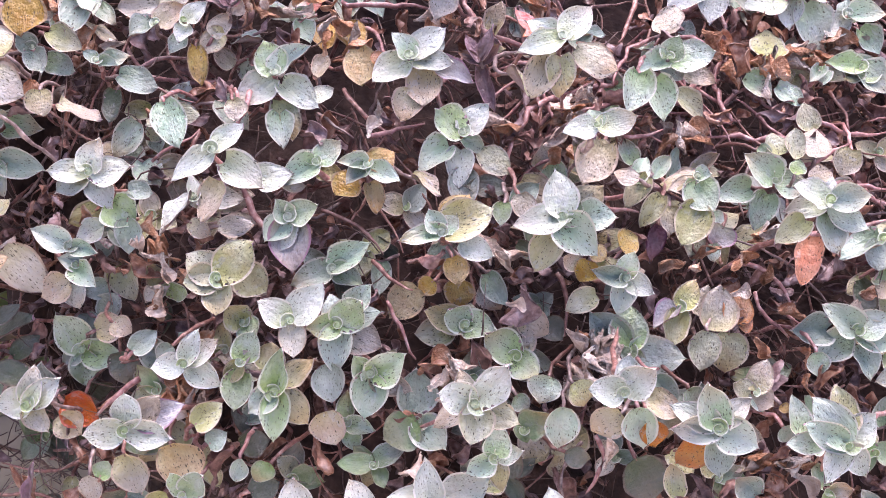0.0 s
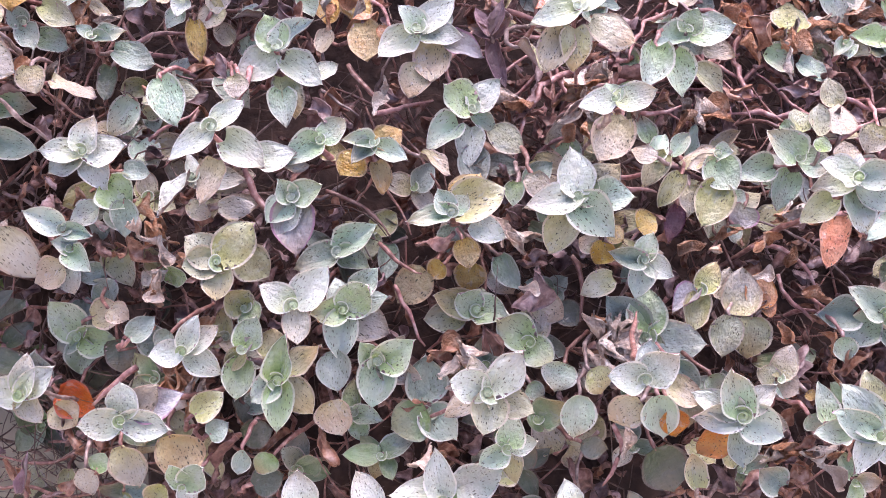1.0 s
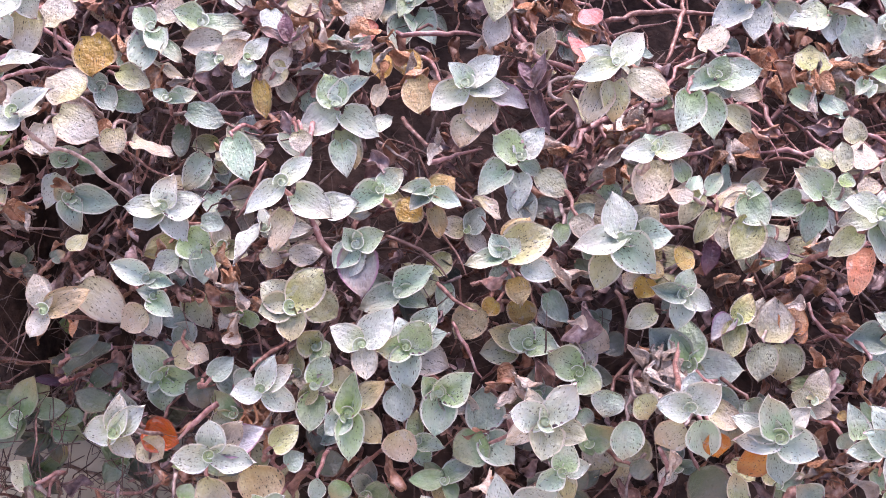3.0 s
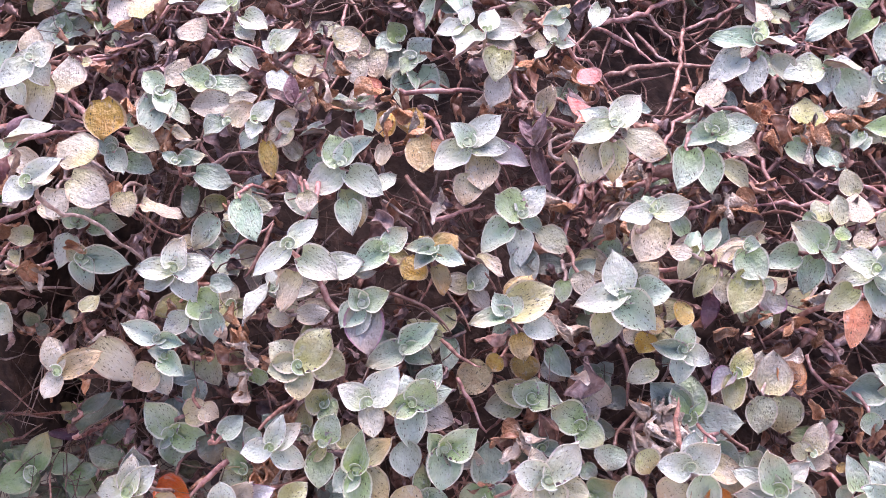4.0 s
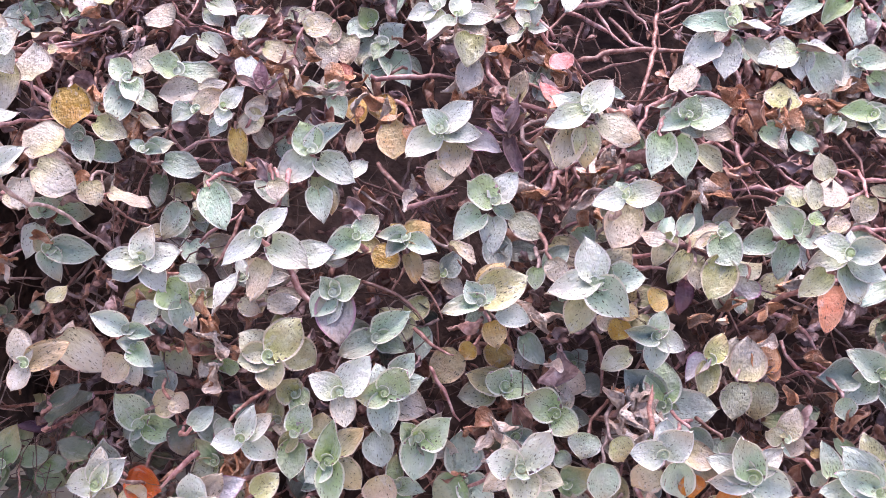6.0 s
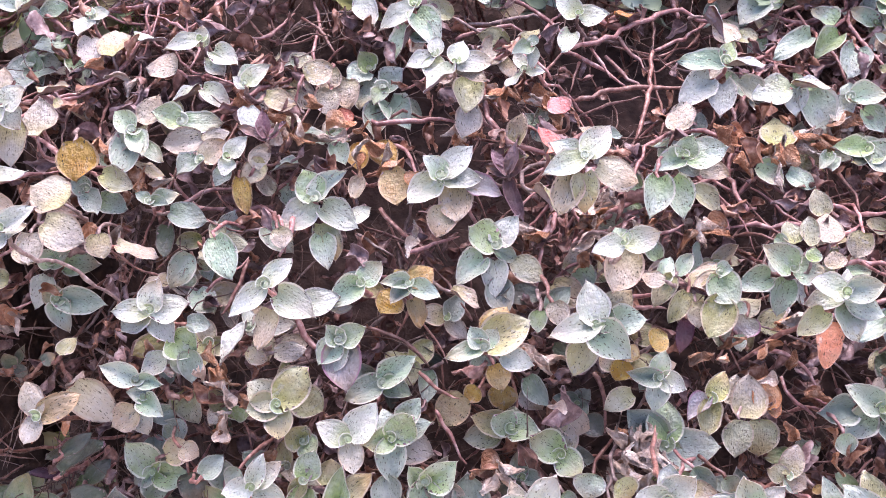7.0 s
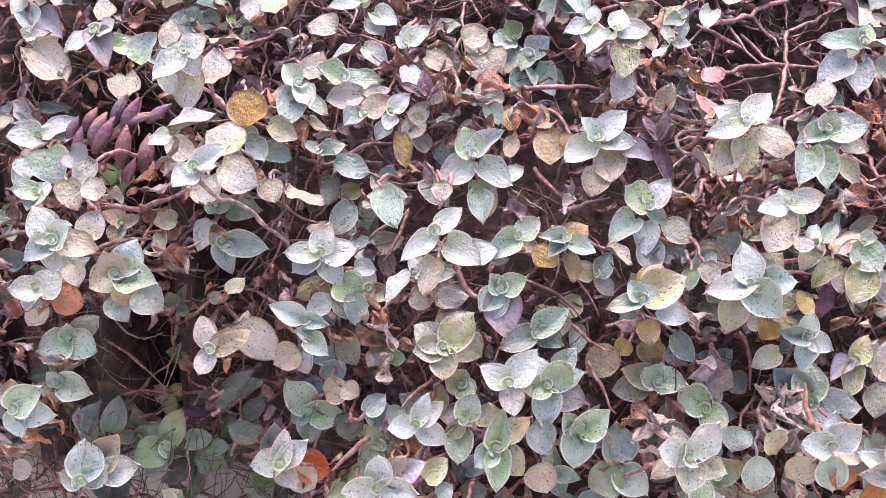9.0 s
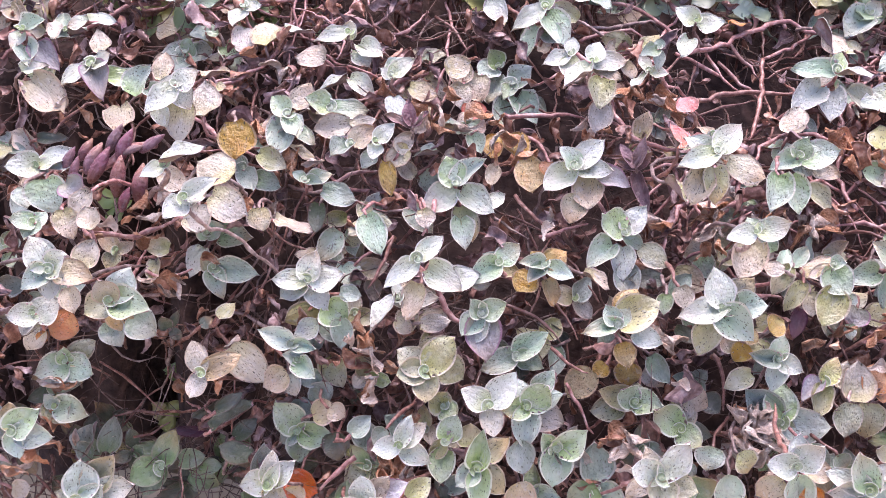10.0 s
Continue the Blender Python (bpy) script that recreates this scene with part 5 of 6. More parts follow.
dry_leaf(30, -23, 11, 11.0, 350)
dry_leaf(-178, 30, -9, 12.6, 30)
dry_leaf(-182, 25, -7, 10.3, 60)
dry_leaf(-174, 16, -4, 10.2, 0)
dry_leaf(-201, 25, -8, 12.6, 100)
dry_leaf(-195, 16, -5, 12.6, 340)
dry_leaf(-171, -4, 5, 12.4, 320, straw=True)
dry_leaf(-159, -1, 0, 10.1, 10)
dry_leaf(-163, -49, -21, 10.6, 260)
dry_leaf(-144, -45, -5, 9.1, 270)
dry_leaf(-213, -61, -14, 14.0, 0)
dry_leaf(-212, -74, -12, 10.4, 260)
dry_leaf(-207, -70, -16, 8.2, 250)
dry_leaf(-20, -54, 19, 9.7, 350)
dry_leaf(21, -68, 27, 11.8, 0, straw=True)
dry_leaf(26, -65, 27, 11.9, 340, straw=True)
dry_leaf(23, -71, 28, 10.8, 20, straw=True)
dry_leaf(-69, -76, 21, 14.0, 250)
dry_leaf(-66, -82, 21, 11.9, 250)
dry_leaf(-74, -74, 20, 9.7, 270)
dry_leaf(46, -40, 15, 8.7, 0)
dry_leaf(-136, -26, 4, 10.1, 250)
dry_leaf(-107, -16, 9, 8.9, 280)
dry_leaf(-67, -74, 21, 12.6, 260)
dry_leaf(-63, -79, 21, 10.7, 250)
dry_leaf(-73, -80, 21, 10.7, 270)
dry_leaf(79, -51, 22, 10.9, 300, straw=True)
dry_leaf(75, -55, 23, 10.8, 280, straw=True)
dry_leaf(81, -59, 23, 12.8, 300, straw=True)
dry_leaf(71, -59, 24, 12.8, 330, straw=True)
dry_leaf(148, 53, -39, 14.6, 0)
dry_leaf(157, 61, -46, 17.1, 10)
dry_leaf(167, 59, -46, 14.8, 10)
dry_leaf(181, 67, -55, 15.1, 20)
dry_leaf(140, 57, -40, 12.3, 350)
dry_leaf(131, 64, -43, 13.5, 0)
dry_leaf(145, 45, -33, 12.2, 280)
dry_leaf(132, 51, -35, 12.2, 350)
dry_leaf(141, -12, 3, 14.5, 10, straw=True)
dry_leaf(134, -15, -1, 9.3, 0)
dry_leaf(145, -41, 7, 11.1, 330)
dry_leaf(135, -92, 19, 14.8, 350)
dry_leaf(143, -94, 18, 12.8, 0)
dry_leaf(150, -97, 18, 12.8, 340)
dry_leaf(129, -94, 20, 11.8, 10)
dry_leaf(150, -57, 10, 11.1, 270)
dry_leaf(148, -65, 13, 11.0, 260)
dry_leaf(13, -97, 30, 12.6, 10, straw=True)
dry_leaf(18, -96, 24, 10.6, 0)
dry_leaf(102, -25, 6, 11.1, 0)
dry_leaf(112, -24, 5, 11.2, 10)
dry_leaf(178, -32, -1, 11.4, 0)
dry_leaf(134, -53, 11, 10.0, 300)
dry_leaf(77, -88, 28, 11.7, 260, straw=True)
dry_leaf(-60, -58, 19, 9.7, 280)
dry_leaf(77, -59, 24, 11.8, 310, straw=True)
dry_leaf(73, -53, 23, 11.8, 290, straw=True)
dry_leaf(78, -65, 25, 13.7, 300, straw=True)
dry_leaf(70, -62, 25, 10.8, 320, straw=True)
dry_leaf(83, -62, 24, 11.8, 260, straw=True)
dry_leaf(80, -70, 26, 11.8, 330, straw=True)
dry_leaf(74, -51, 22, 9.9, 0, straw=True)
dry_leaf(26, -61, 26, 10.8, 320, straw=True)
dry_leaf(-172, 25, -1, 12.6, 20, straw=True)
dry_leaf(-166, 33, -3, 10.4, 40, straw=True)
dry_leaf(-188, 22, -0, 11.4, 10, straw=True)
dry_leaf(-146, 7, 0, 9.0, 340)
dry_leaf(-69, -82, 27, 11.6, 250, straw=True)
dry_leaf(-64, -76, 27, 9.7, 260, straw=True)
dry_leaf(69, 36, -18, 10.9, 20)
dry_leaf(70, 39, -19, 11.9, 200)
dry_leaf(73, 50, -26, 10.0, 290)
dry_leaf(64, 31, -14, 13.5, 200)
dry_leaf(70, 25, -12, 13.4, 150)
dry_leaf(69, 34, -16, 9.3, 200)
dry_leaf(66, 47, -23, 13.8, 200)
dry_leaf(66, 25, -11, 12.3, 290)
dry_leaf(62, 25, -11, 9.9, 150)
dry_leaf(65, 29, -13, 10.2, 200)
dry_leaf(122, 62, -40, 14.3, 290)
dry_leaf(144, 55, -40, 10.7, 250)
dry_leaf(145, 56, -40, 14.0, 0)
dry_leaf(150, 57, -42, 15.3, 290)
dry_leaf(129, 60, -40, 11.0, 330)
dry_leaf(144, 55, -40, 10.0, 330)
dry_leaf(135, 58, -40, 11.7, 290)
dry_leaf(158, 56, -43, 14.8, 0)
dry_leaf(176, 69, -56, 10.9, 290)
dry_leaf(160, 64, -49, 11.2, 20)
dry_leaf(164, 61, -47, 11.1, 0)
dry_leaf(189, 71, -59, 14.1, 200)
dry_leaf(174, 62, -50, 15.5, 150)
dry_leaf(155, 70, -52, 14.8, 330)
dry_leaf(170, 66, -52, 10.3, 250)
dry_leaf(183, 69, -57, 13.0, 20)
dry_leaf(184, 70, -58, 9.4, 20)
dry_leaf(178, 67, -54, 15.6, 290)
dry_leaf(-71, -35, 15, 10.2, 20)
dry_leaf(-78, -29, 14, 12.1, 290)
dry_leaf(-80, -26, 13, 8.1, 250)
dry_leaf(-82, -26, 13, 7.9, 150)
dry_leaf(-85, -26, 13, 10.2, 20)
dry_leaf(-81, -28, 13, 10.2, 0)
dry_leaf(-79, -46, 17, 11.6, 250)
dry_leaf(-78, -37, 15, 7.9, 200)
dry_leaf(-80, -46, 17, 12.2, 250)
dry_leaf(-79, -39, 16, 8.1, 200)
dry_leaf(-74, 81, -32, 11.3, 330)
dry_leaf(-64, 82, -33, 13.4, 250)
dry_leaf(-62, 71, -27, 14.5, 290)
dry_leaf(-48, 82, -34, 10.8, 330)
dry_leaf(-70, 72, -27, 10.5, 250)
dry_leaf(-54, 69, -26, 12.9, 200)
dry_leaf(-51, 65, -24, 11.5, 150)
dry_leaf(-39, 71, -28, 12.8, 0)
dry_leaf(22, 80, -38, 13.7, 200)
dry_leaf(27, 85, -42, 9.9, 330)
dry_leaf(22, 83, -40, 11.5, 250)
dry_leaf(28, 83, -41, 14.8, 0)
dry_leaf(44, 80, -41, 11.5, 150)
dry_leaf(50, 84, -45, 12.5, 20)
dry_leaf(51, 76, -39, 14.0, 290)
dry_leaf(48, 82, -43, 12.2, 0)
dry_leaf(-146, 37, -10, 9.0, 290)
dry_leaf(-149, 44, -13, 9.0, 200)
dry_leaf(-143, 36, -9, 13.8, 200)
dry_leaf(-149, 46, -14, 8.8, 290)
dry_leaf(-157, 39, -11, 14.3, 250)
dry_leaf(-135, 27, -5, 14.1, 0)
dry_leaf(-123, 27, -5, 13.0, 200)
dry_leaf(-143, 31, -7, 13.5, 150)
dry_leaf(-144, 29, -6, 13.9, 330)
dry_leaf(-139, 25, -4, 10.6, 150)
dry_leaf(-166, -1, -0, 9.0, 330)
dry_leaf(-159, -5, 1, 10.1, 290)
dry_leaf(-161, -2, 0, 9.0, 330)
dry_leaf(-164, -6, -0, 10.9, 330)
dry_leaf(137, -12, -3, 11.2, 250)
dry_leaf(143, -12, -4, 12.8, 150)
dry_leaf(137, -11, -3, 11.9, 200)
dry_leaf(34, -21, 10, 12.4, 290)
dry_leaf(40, -25, 11, 12.6, 290)
dry_leaf(70, -55, 17, 9.3, 290)
dry_leaf(69, -62, 19, 8.4, 0)
dry_leaf(68, -53, 17, 11.4, 200)
dry_leaf(77, -55, 17, 11.2, 200)
dry_leaf(70, -50, 16, 8.3, 330)
dry_leaf(-30, 62, -23, 12.6, 200)
dry_leaf(-28, 55, -19, 12.1, 290)
dry_leaf(-24, 63, -24, 13.6, 150)
dry_leaf(-18, 58, -22, 9.7, 250)
dry_leaf(-27, 68, -27, 9.1, 0)
dry_leaf(-16, 52, -19, 13.9, 20)
dry_leaf(-125, 57, -18, 10.3, 330)
dry_leaf(-122, 50, -15, 14.0, 330)
dry_leaf(-115, 49, -14, 12.8, 290)
dry_leaf(-130, 61, -20, 14.1, 250)
dry_leaf(9, 67, -29, 10.5, 250)
dry_leaf(19, 66, -29, 9.8, 290)
dry_leaf(15, 65, -28, 13.9, 250)
dry_leaf(104, 27, -17, 9.4, 0)
dry_leaf(73, 21, -10, 12.1, 200)
dry_leaf(88, 27, -15, 8.9, 200)
dry_leaf(82, 24, -12, 11.2, 290)
dry_leaf(94, 28, -16, 9.8, 200)
dry_leaf(20, -66, 21, 10.0, 290)
dry_leaf(18, -62, 21, 13.1, 200)
dry_leaf(-70, -74, 20, 12.1, 20)
dry_leaf(-70, -74, 20, 8.4, 0)
dry_leaf(-70, -69, 20, 11.3, 330)
dry_leaf(114, -20, 3, 11.9, 20)
dry_leaf(129, -22, 2, 11.3, 330)
dry_leaf(137, -27, 3, 9.0, 250)
dry_leaf(127, -34, 7, 10.8, 0)
dry_leaf(107, 23, -15, 13.7, 290)
dry_leaf(100, 20, -13, 13.7, 200)
dry_leaf(112, 23, -16, 14.4, 200)
dry_leaf(111, 25, -17, 14.3, 20)
dry_leaf(66, -53, 23, 13.0, 300, straw=True)
dry_leaf(70, -57, 24, 11.9, 250, straw=True)
dry_leaf(76, -56, 23, 15.0, 200, straw=True)
dry_leaf(78, -62, 24, 12.4, 340, straw=True)
dry_leaf(73, -67, 25, 14.9, 200, straw=True)
dry_leaf(79, -72, 26, 12.3, 60, straw=True)
dry_leaf(69, -62, 25, 14.1, 340, straw=True)
dry_leaf(84, -74, 26, 11.4, 340, straw=True)
dry_leaf(77, -50, 22, 15.3, 340, straw=True)
dry_leaf(132, -89, 19, 9.3, 20)
dry_leaf(137, -91, 19, 8.9, 20)
dry_leaf(142, -92, 18, 10.3, 0)
dry_leaf(146, -94, 18, 11.1, 340)
dry_leaf(152, -93, 18, 11.1, 0)
dry_leaf(-224, -80, -5, 13.2, 20)
dry_leaf(-221, -78, -6, 12.6, 340)
dry_leaf(-228, -81, -3, 13.2, 160)
dry_leaf(-215, -47, -11, 13.4, 340)
dry_leaf(-213, -49, -13, 11.4, 0)

# ---- the tangle under the canopy ----
for i in range(330):
    u, v = rnd.uniform(-300, 260), rnd.uniform(-125, 190)
    sink = rnd.uniform(16, 44)
    if open_corner(u, v) and rnd.random() < 0.75:
        continue
    d = rnd.uniform(0, 2 * math.pi)
    step = rnd.uniform(10, 24)
    pts = []
    for k in range(rnd.randrange(4, 7)):
        pts.append((u, v, canopy(u, v) - sink + rnd.uniform(-6, 6)))
        d += rnd.gauss(0, 0.6)
        u, v = u + step * math.cos(d), v + step * math.sin(d)
    if not all(is_clear(a, b, c) for a, b, c in pts):
        continue
    runner(rnd.choice((0.35, 0.48, 0.6, 0.7, 0.85)) * rnd.uniform(0.9, 1.1) * (0.6 if in_hollow(u, v) or open_corner(u, v) else 1), *pts, placed=False)

DEEP = []
for i in range(480):
    u, v = rnd.uniform(-290, 250), rnd.uniform(-128, 185)
    if open_corner(u, v) and rnd.random() < 0.85:
        continue
    if i % 2 and v < 15:
        v = 15 + (15 - v) * 0.9
    h = canopy(u, v) - rnd.uniform(5, 30 if v < 30 else 24)
    if not in_hollow(u, v) and is_clear(u, v, h):
        DEEP.append((u, v, h, rnd.uniform(9, 18)))

def sprig(u, v, h, keys):
    """A low side shoot: a thin stem with leaves left and right of it."""
    d = rnd.uniform(0, 2 * math.pi)
    steps, line = rnd.randrange(3, 6), []
    for k in range(steps):
        line.append((u, v, h + rnd.uniform(-2, 2)))
        d += rnd.gauss(0, 0.3)
        u, v = u + 7 * math.cos(d), v + 7 * math.sin(d)
    line = [p for p in line if is_clear(*p)]
    if len(line) < 2:
        return
    base = mat_point(*line[0])
    top = thing("leafy_sprig", base, "low creeper sprig with %s leaves along a thin stem" % WORDS[keys[0]], "plant", "low sprigs of the creeper")
    for k, p in enumerate(line):
        axis = (N + V * rnd.gauss(lean(v), 0.25) + U * rnd.gauss(0, 0.25)).normalized()
        add_leaf(top, rnd.choice(keys), axis, math.degrees(d) + (55 if k % 2 else -55) + rnd.gauss(0, 20), rnd.gauss(8, 14), rnd.gauss(0, 22),
                 rnd.uniform(0.010, 0.0155), mat_point(*p) - base, rnd.uniform(0.75, 1.0))
    tube("stem", [mat_point(*p) - N * 0.001 for p in line] + [mat_point(*line[-1]) - N * 0.03 + U * 0.01], 0.0008, rnd.choice(STEM), top,
         nodes=0.011, seed=rnd.randrange(9999))


for i in range(110):
    u, v = rnd.uniform(-275, 225), rnd.uniform(-115, 165)
    if open_corner(u, v) or in_hollow(u, v):
        continue
    keys = rnd.choice(("ob", "bo", "ok", "bd", "ko") if v < 0 else ("kp", "pk", "ko", "cp", "op"))
    sprig(u, v, canopy(u, v) - rnd.uniform(13, 27), keys)

# small shoots lower in the mat
for i in range(150):
    u, v = rnd.uniform(-275, 225), rnd.uniform(-120, 165)
    h = canopy(u, v) - rnd.uniform(12, 26)
    if open_corner(u, v) or in_hollow(u, v) or not is_clear(u, v, h) or not is_clear(u + 9, v, h) or not is_clear(u - 9, v, h):
        continue
    b = rnd.uniform(0, 360)
    key = rnd.choice("bgookp" if v < 0 else "pkgowk")
    toks = ["%s%d/%.1f" % (rnd.choice((key, key, "b", "o", "k")), (b + 120 * k + rnd.uniform(-25, 25)) % 360, rnd.uniform(7.5, 11.5))
            for k in range(rnd.randrange(3, 5))]
    shoot(u, v, h, " ".join(toks))

# pinkish stems that lie nearer the light on the upper slope: too many to count
tv, tf = [], []
for i in range(1100):
    u, v = rnd.uniform(-280, 240), rnd.uniform(5, 175)
    if i % 4 == 0:
        u, v = rnd.uniform(50, 150), rnd.uniform(45, 125)
    sink = rnd.uniform(6, 26)
    d = rnd.uniform(0, 2 * math.pi)
    step = rnd.uniform(9, 19)
    pts, ok = [], True
    for k in range(5):
        h = canopy(u, v) - sink + rnd.uniform(-5, 5)
        ok = ok and is_clear(u, v, h)
        pts.append(mat_point(u, v, h))
        d += rnd.gauss(0, 0.5)
        u, v = u + step * math.cos(d), v + step * math.sin(d)
    if not ok:
        continue
    a, b = tube_data(pts, rnd.uniform(0.0005, 0.0013), sides=6, nodes=0.014, seed=i + 700)
    tf += [tuple(x + len(tv) for x in q) for q in b]
    tv += [tuple(x) for x in a]
upper = new("stem_tangle", mesh_of("stem_tangle", tv, tf, [STEM[1]]))
tagged(upper, "pinkish-brown creeper stems tangled on the upper slope", "stems", kind="stuff")

# greener shoots along the lower front
for i in range(90):
    u, v = rnd.uniform(-95, 215), rnd.uniform(-132, -62)
    h = canopy(u, v) - rnd.uniform(10, 24)
    if not is_clear(u, v, h) or not is_clear(u + 8, v, h) or not is_clear(u - 8, v, h):
        continue
    b = rnd.uniform(0, 360)
    key = rnd.choice("bbvvdg")
    toks = ["%s%d/%.1f" % (rnd.choice((key, key, "b", "v", "o")), (b + 110 * k + rnd.uniform(-25, 25)) % 360, rnd.uniform(8.5, 12.5))
            for k in range(rnd.randrange(3, 6))]
    shoot(u, v, h, " ".join(toks))

# leaves in the shade-tinted dark green that hang in the free corner
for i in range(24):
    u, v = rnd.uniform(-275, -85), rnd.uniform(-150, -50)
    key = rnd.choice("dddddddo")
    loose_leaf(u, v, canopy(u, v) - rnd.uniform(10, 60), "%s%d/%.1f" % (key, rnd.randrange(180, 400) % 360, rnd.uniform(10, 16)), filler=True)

# shoots deeper in that corner, mostly in the same shade-tinted green
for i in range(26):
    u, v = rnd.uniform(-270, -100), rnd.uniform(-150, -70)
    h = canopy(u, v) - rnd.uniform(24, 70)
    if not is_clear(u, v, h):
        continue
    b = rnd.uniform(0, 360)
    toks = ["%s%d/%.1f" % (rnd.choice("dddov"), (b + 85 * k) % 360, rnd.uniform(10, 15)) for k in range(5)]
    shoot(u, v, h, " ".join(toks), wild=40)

# thin twigs: too many to count
tv, tf = [], []
for i in range(300):
    u, v = rnd.uniform(-300, 270), rnd.uniform(-130, 195)
    sink = rnd.uniform(16, 46)
    d = rnd.uniform(0, 2 * math.pi)
    step = rnd.uniform(9, 18)
    pts = []
    for k in range(5):
        pts.append(mat_point(u, v, canopy(u, v) - sink + rnd.uniform(-6, 6)))
        d += rnd.gauss(0, 0.7)
        u, v = u + step * math.cos(d), v + step * math.sin(d)
    if not is_clear(u, v, canopy(u, v) - sink) or not is_clear(u - step * math.cos(d), v - step * math.sin(d), canopy(u, v) - sink):
        continue
    a, b = tube_data(pts, rnd.uniform(0.0004, 0.0008), sides=5, nodes=0.013, seed=i)
    tf += [tuple(x + len(tv) for x in q) for q in b]
    tv += [tuple(x) for x in a]
twigs = new("thin_twigs", mesh_of("thin_twigs", tv, tf, [STEM[0]]))
tagged(twigs, "thin red-brown twigs tangled under the creeper", "twigs", kind="stuff")

# shoots past the edges of the part that is passed close by
for i in range(150):
    u, v = rnd.uniform(-330, 270), rnd.uniform(-130, 165)
    if -268 < u < 205 and v < 128:
        continue
    b = rnd.uniform(0, 120)
    key = rnd.choice("wpppgo")
    toks = ["%s%d/%.1f" % (rnd.choice((key, key, "p", "o", "k")), (b + 115 * k + rnd.uniform(-20, 20)) % 360, rnd.uniform(9, 14))
            for k in range(rnd.randrange(4, 6))]
    shoot(u, v, canopy(u, v) + rnd.gauss(0, 8), " ".join(toks))

# the creeper goes on over the top and the far sides of the bed: too many to count
FAR_KEYS = "wpgoky"
FAR = [leaf_mesh("far_leaf", LEAF[k], 0.43, 0.2, -0.08, 900 + i, nu=2, nv=5) for i, k in enumerate(FAR_KEYS)]
fv, ff, fm = [], [], []
for i in range(2600):
    x, y = rnd.uniform(-0.53, 0.49), rnd.uniform(-0.10, 0.57)
    if -0.29 < x < 0.23 and y < 0.165 or bed_height(x, y) < 0.0:
        continue
    z = bed_height(x, y)
    slope = Vector((bed_height(x - 0.02, y) - bed_height(x + 0.02, y), bed_height(x, y - 0.02) - bed_height(x, y + 0.02), 0.04)).normalized()
    slope = (slope + Vector((rnd.gauss(0, 0.2), rnd.gauss(0, 0.2), 0.5))).normalized()
    foot = Vector((x, y, z))
    head = foot + slope * rnd.uniform(0.03, 0.06)
    a, b = tube_data([foot - slope * 0.01, (foot + head) / 2 + Vector((rnd.gauss(0, 0.004), rnd.gauss(0, 0.004), 0)), head], 0.001, sides=4, seed=i)
    ff += [tuple(q + len(fv) for q in f) for f in b]
    fm += [len(FAR_KEYS)] * len(b)
    fv += [tuple(q) for q in a]
    spin, main = rnd.uniform(0, 360), rnd.randrange(4)
    for k in range(rnd.randrange(4, 7)):
        c = main if rnd.random() < 0.6 else rnd.randrange(len(FAR))
        m, e, q = leaf_matrix(slope, spin + 115 * k, 28 - 9 * k, rnd.gauss(0, 15), rnd.uniform(0.009, 0.014))
        m.translation = head - slope * 0.0012 * k
        base = len(fv)
        fv += [tuple(m @ p.co) for p in FAR[c].vertices]
        ff += [tuple(p + base for p in f.vertices) for f in FAR[c].polygons]
        fm += [c] * len(FAR[c].polygons)
far = new("creeper_carpet", mesh_of("creeper_carpet", fv, ff, [LEAF[k] for k in FAR_KEYS] + [STEM[0]], fm))
tagged(far, "pale speckled creeper covering the rest of the bed", "creeper", kind="stuff")

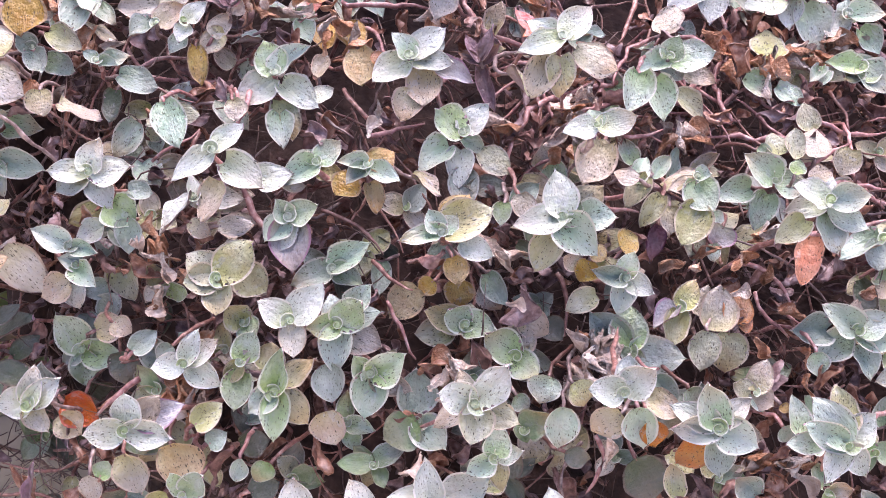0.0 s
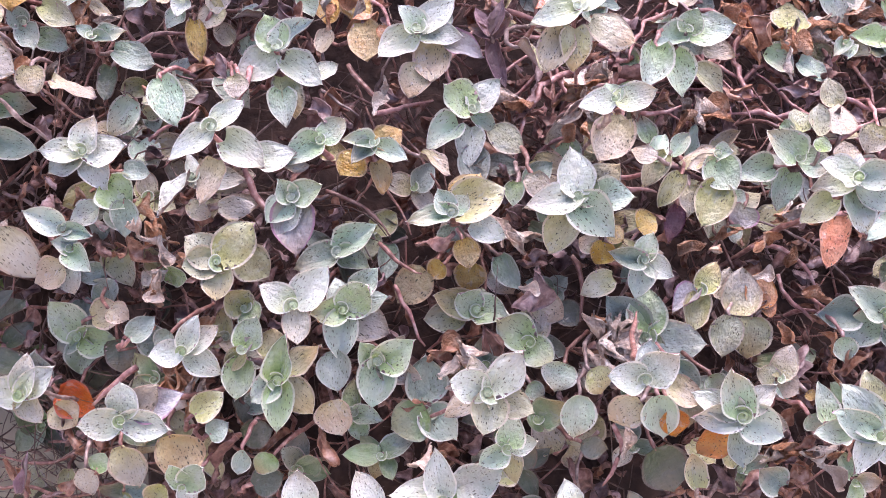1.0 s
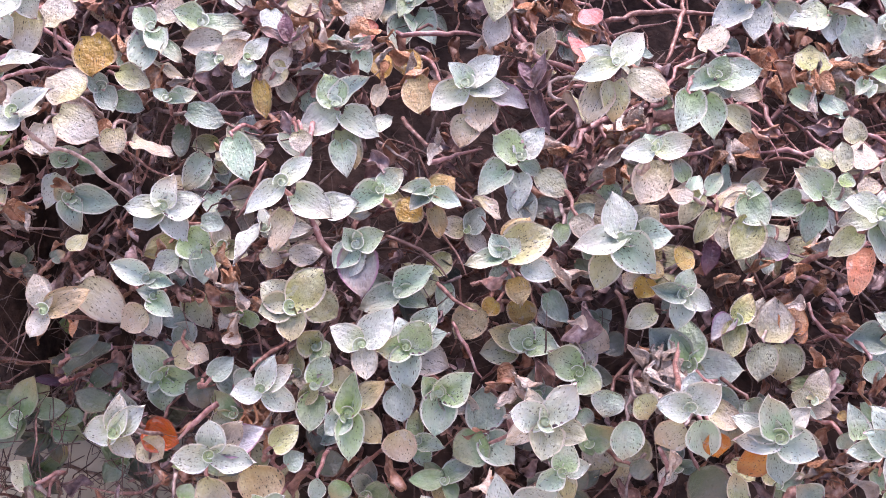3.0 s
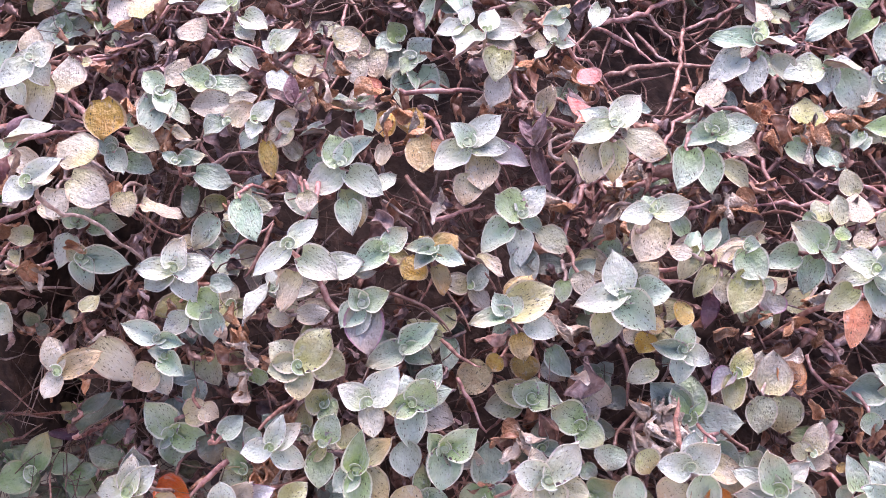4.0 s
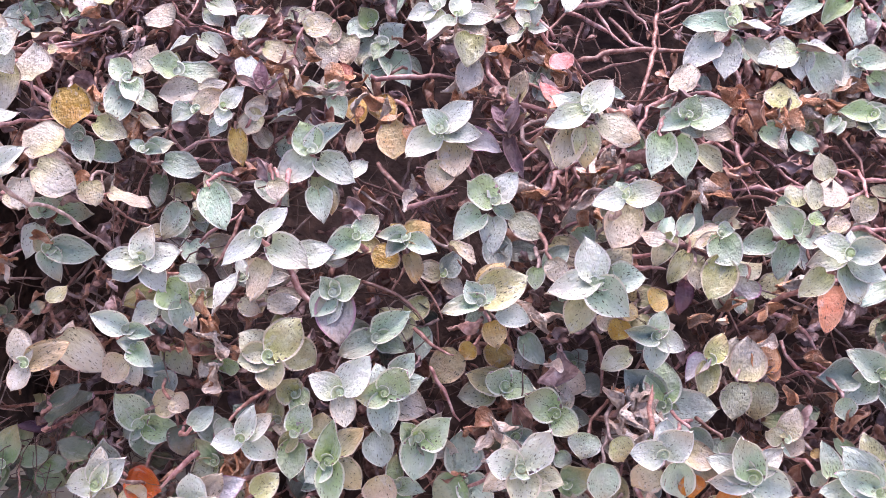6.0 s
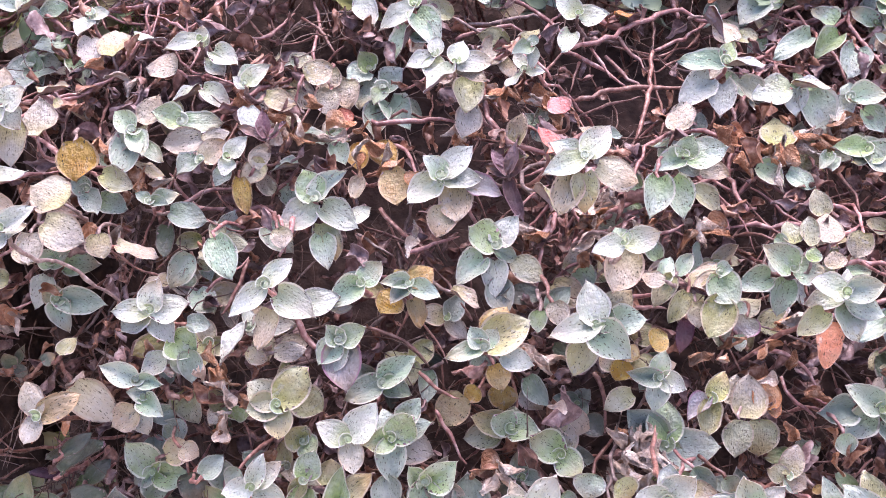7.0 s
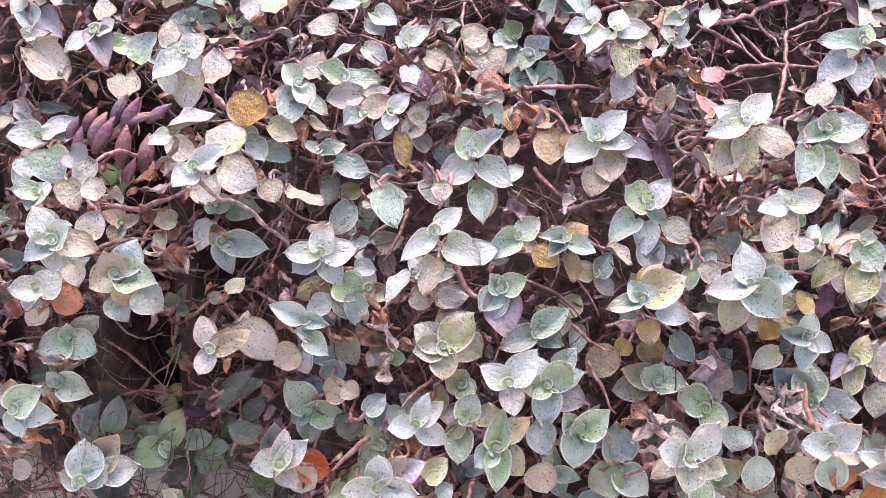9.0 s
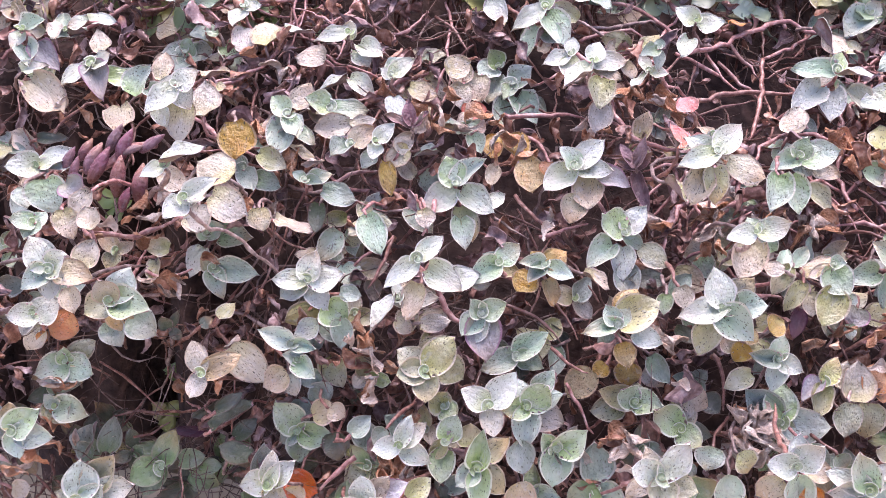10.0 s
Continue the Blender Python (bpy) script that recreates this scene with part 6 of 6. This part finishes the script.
# fine roots: too many to count
rv, rf = [], []
for i in range(2500):
    u, v = rnd.uniform(-300, 270), rnd.uniform(-125, 190)
    sink = rnd.uniform(12, 42)
    if i % 5 == 0:
        u, v, sink = rnd.uniform(-280, -100), rnd.uniform(-150, -75), rnd.uniform(20, 90)
    d = rnd.uniform(0, 2 * math.pi)
    pts = []
    for k in range(4):
        pts.append(mat_point(u, v, canopy(u, v) - sink + rnd.uniform(-6, 6)))
        d += rnd.gauss(0, 0.9)
        u, v = u + 11 * math.cos(d), v + 11 * math.sin(d)
    if not is_clear(u, v, canopy(u, v) - sink):
        continue
    a, b = tube_data(pts, rnd.uniform(0.00018, 0.0004), sides=4, seed=i)
    rf += [tuple(x + len(rv) for x in q) for q in b]
    rv += [tuple(x) for x in a]
roots = new("fine_roots", mesh_of("fine_roots", rv, rf, [ROOT]))
tagged(roots, "fine dark hair roots tangled under the creeper", "roots", kind="stuff")

# leaf litter: shreds of dead leaves packed under the stems
lv, lf, li = [], [], []
for i in range(4700 + len(DEEP)):
    u, v = rnd.uniform(-300, 260), rnd.uniform(-128, 195)
    if open_corner(u, v) and rnd.random() < 0.6:
        continue
    me = CRUMPLED[rnd.randrange(len(CRUMPLED))]
    axis = (N + V * rnd.gauss(0, 0.6) + U * rnd.gauss(0, 0.6)).normalized()
    m, e, a = leaf_matrix(axis, rnd.uniform(0, 360), rnd.gauss(0, 30), rnd.uniform(-60, 60), rnd.uniform(0.006, 0.014))
    h = canopy(u, v) - rnd.uniform(*((11, 46) if v < 20 else (7, 36)))
    if i < 4700 and (not is_clear(u, v, h) or (in_hollow(u, v) and i % 4)):
        continue
    if i >= 4700:
        u, v, h, size = DEEP[i - 4700]
        m = m @ Matrix.Scale(size * 0.001 / m.col[0].length, 4)
    m.translation = mat_point(u, v, h)
    k = len(lv)
    lv += [tuple(m @ q.co) for q in me.vertices]
    lf += [tuple(x + k for x in q.vertices) for q in me.polygons]
    li += [(0, 1, 2)[i % 3]] * len(me.polygons)
litter = new("leaf_litter", mesh_of("leaf_litter", lv, lf, LITTER, li))
tagged(litter, "brown shreds of dead leaves packed under the stems", "leaf litter", kind="stuff")
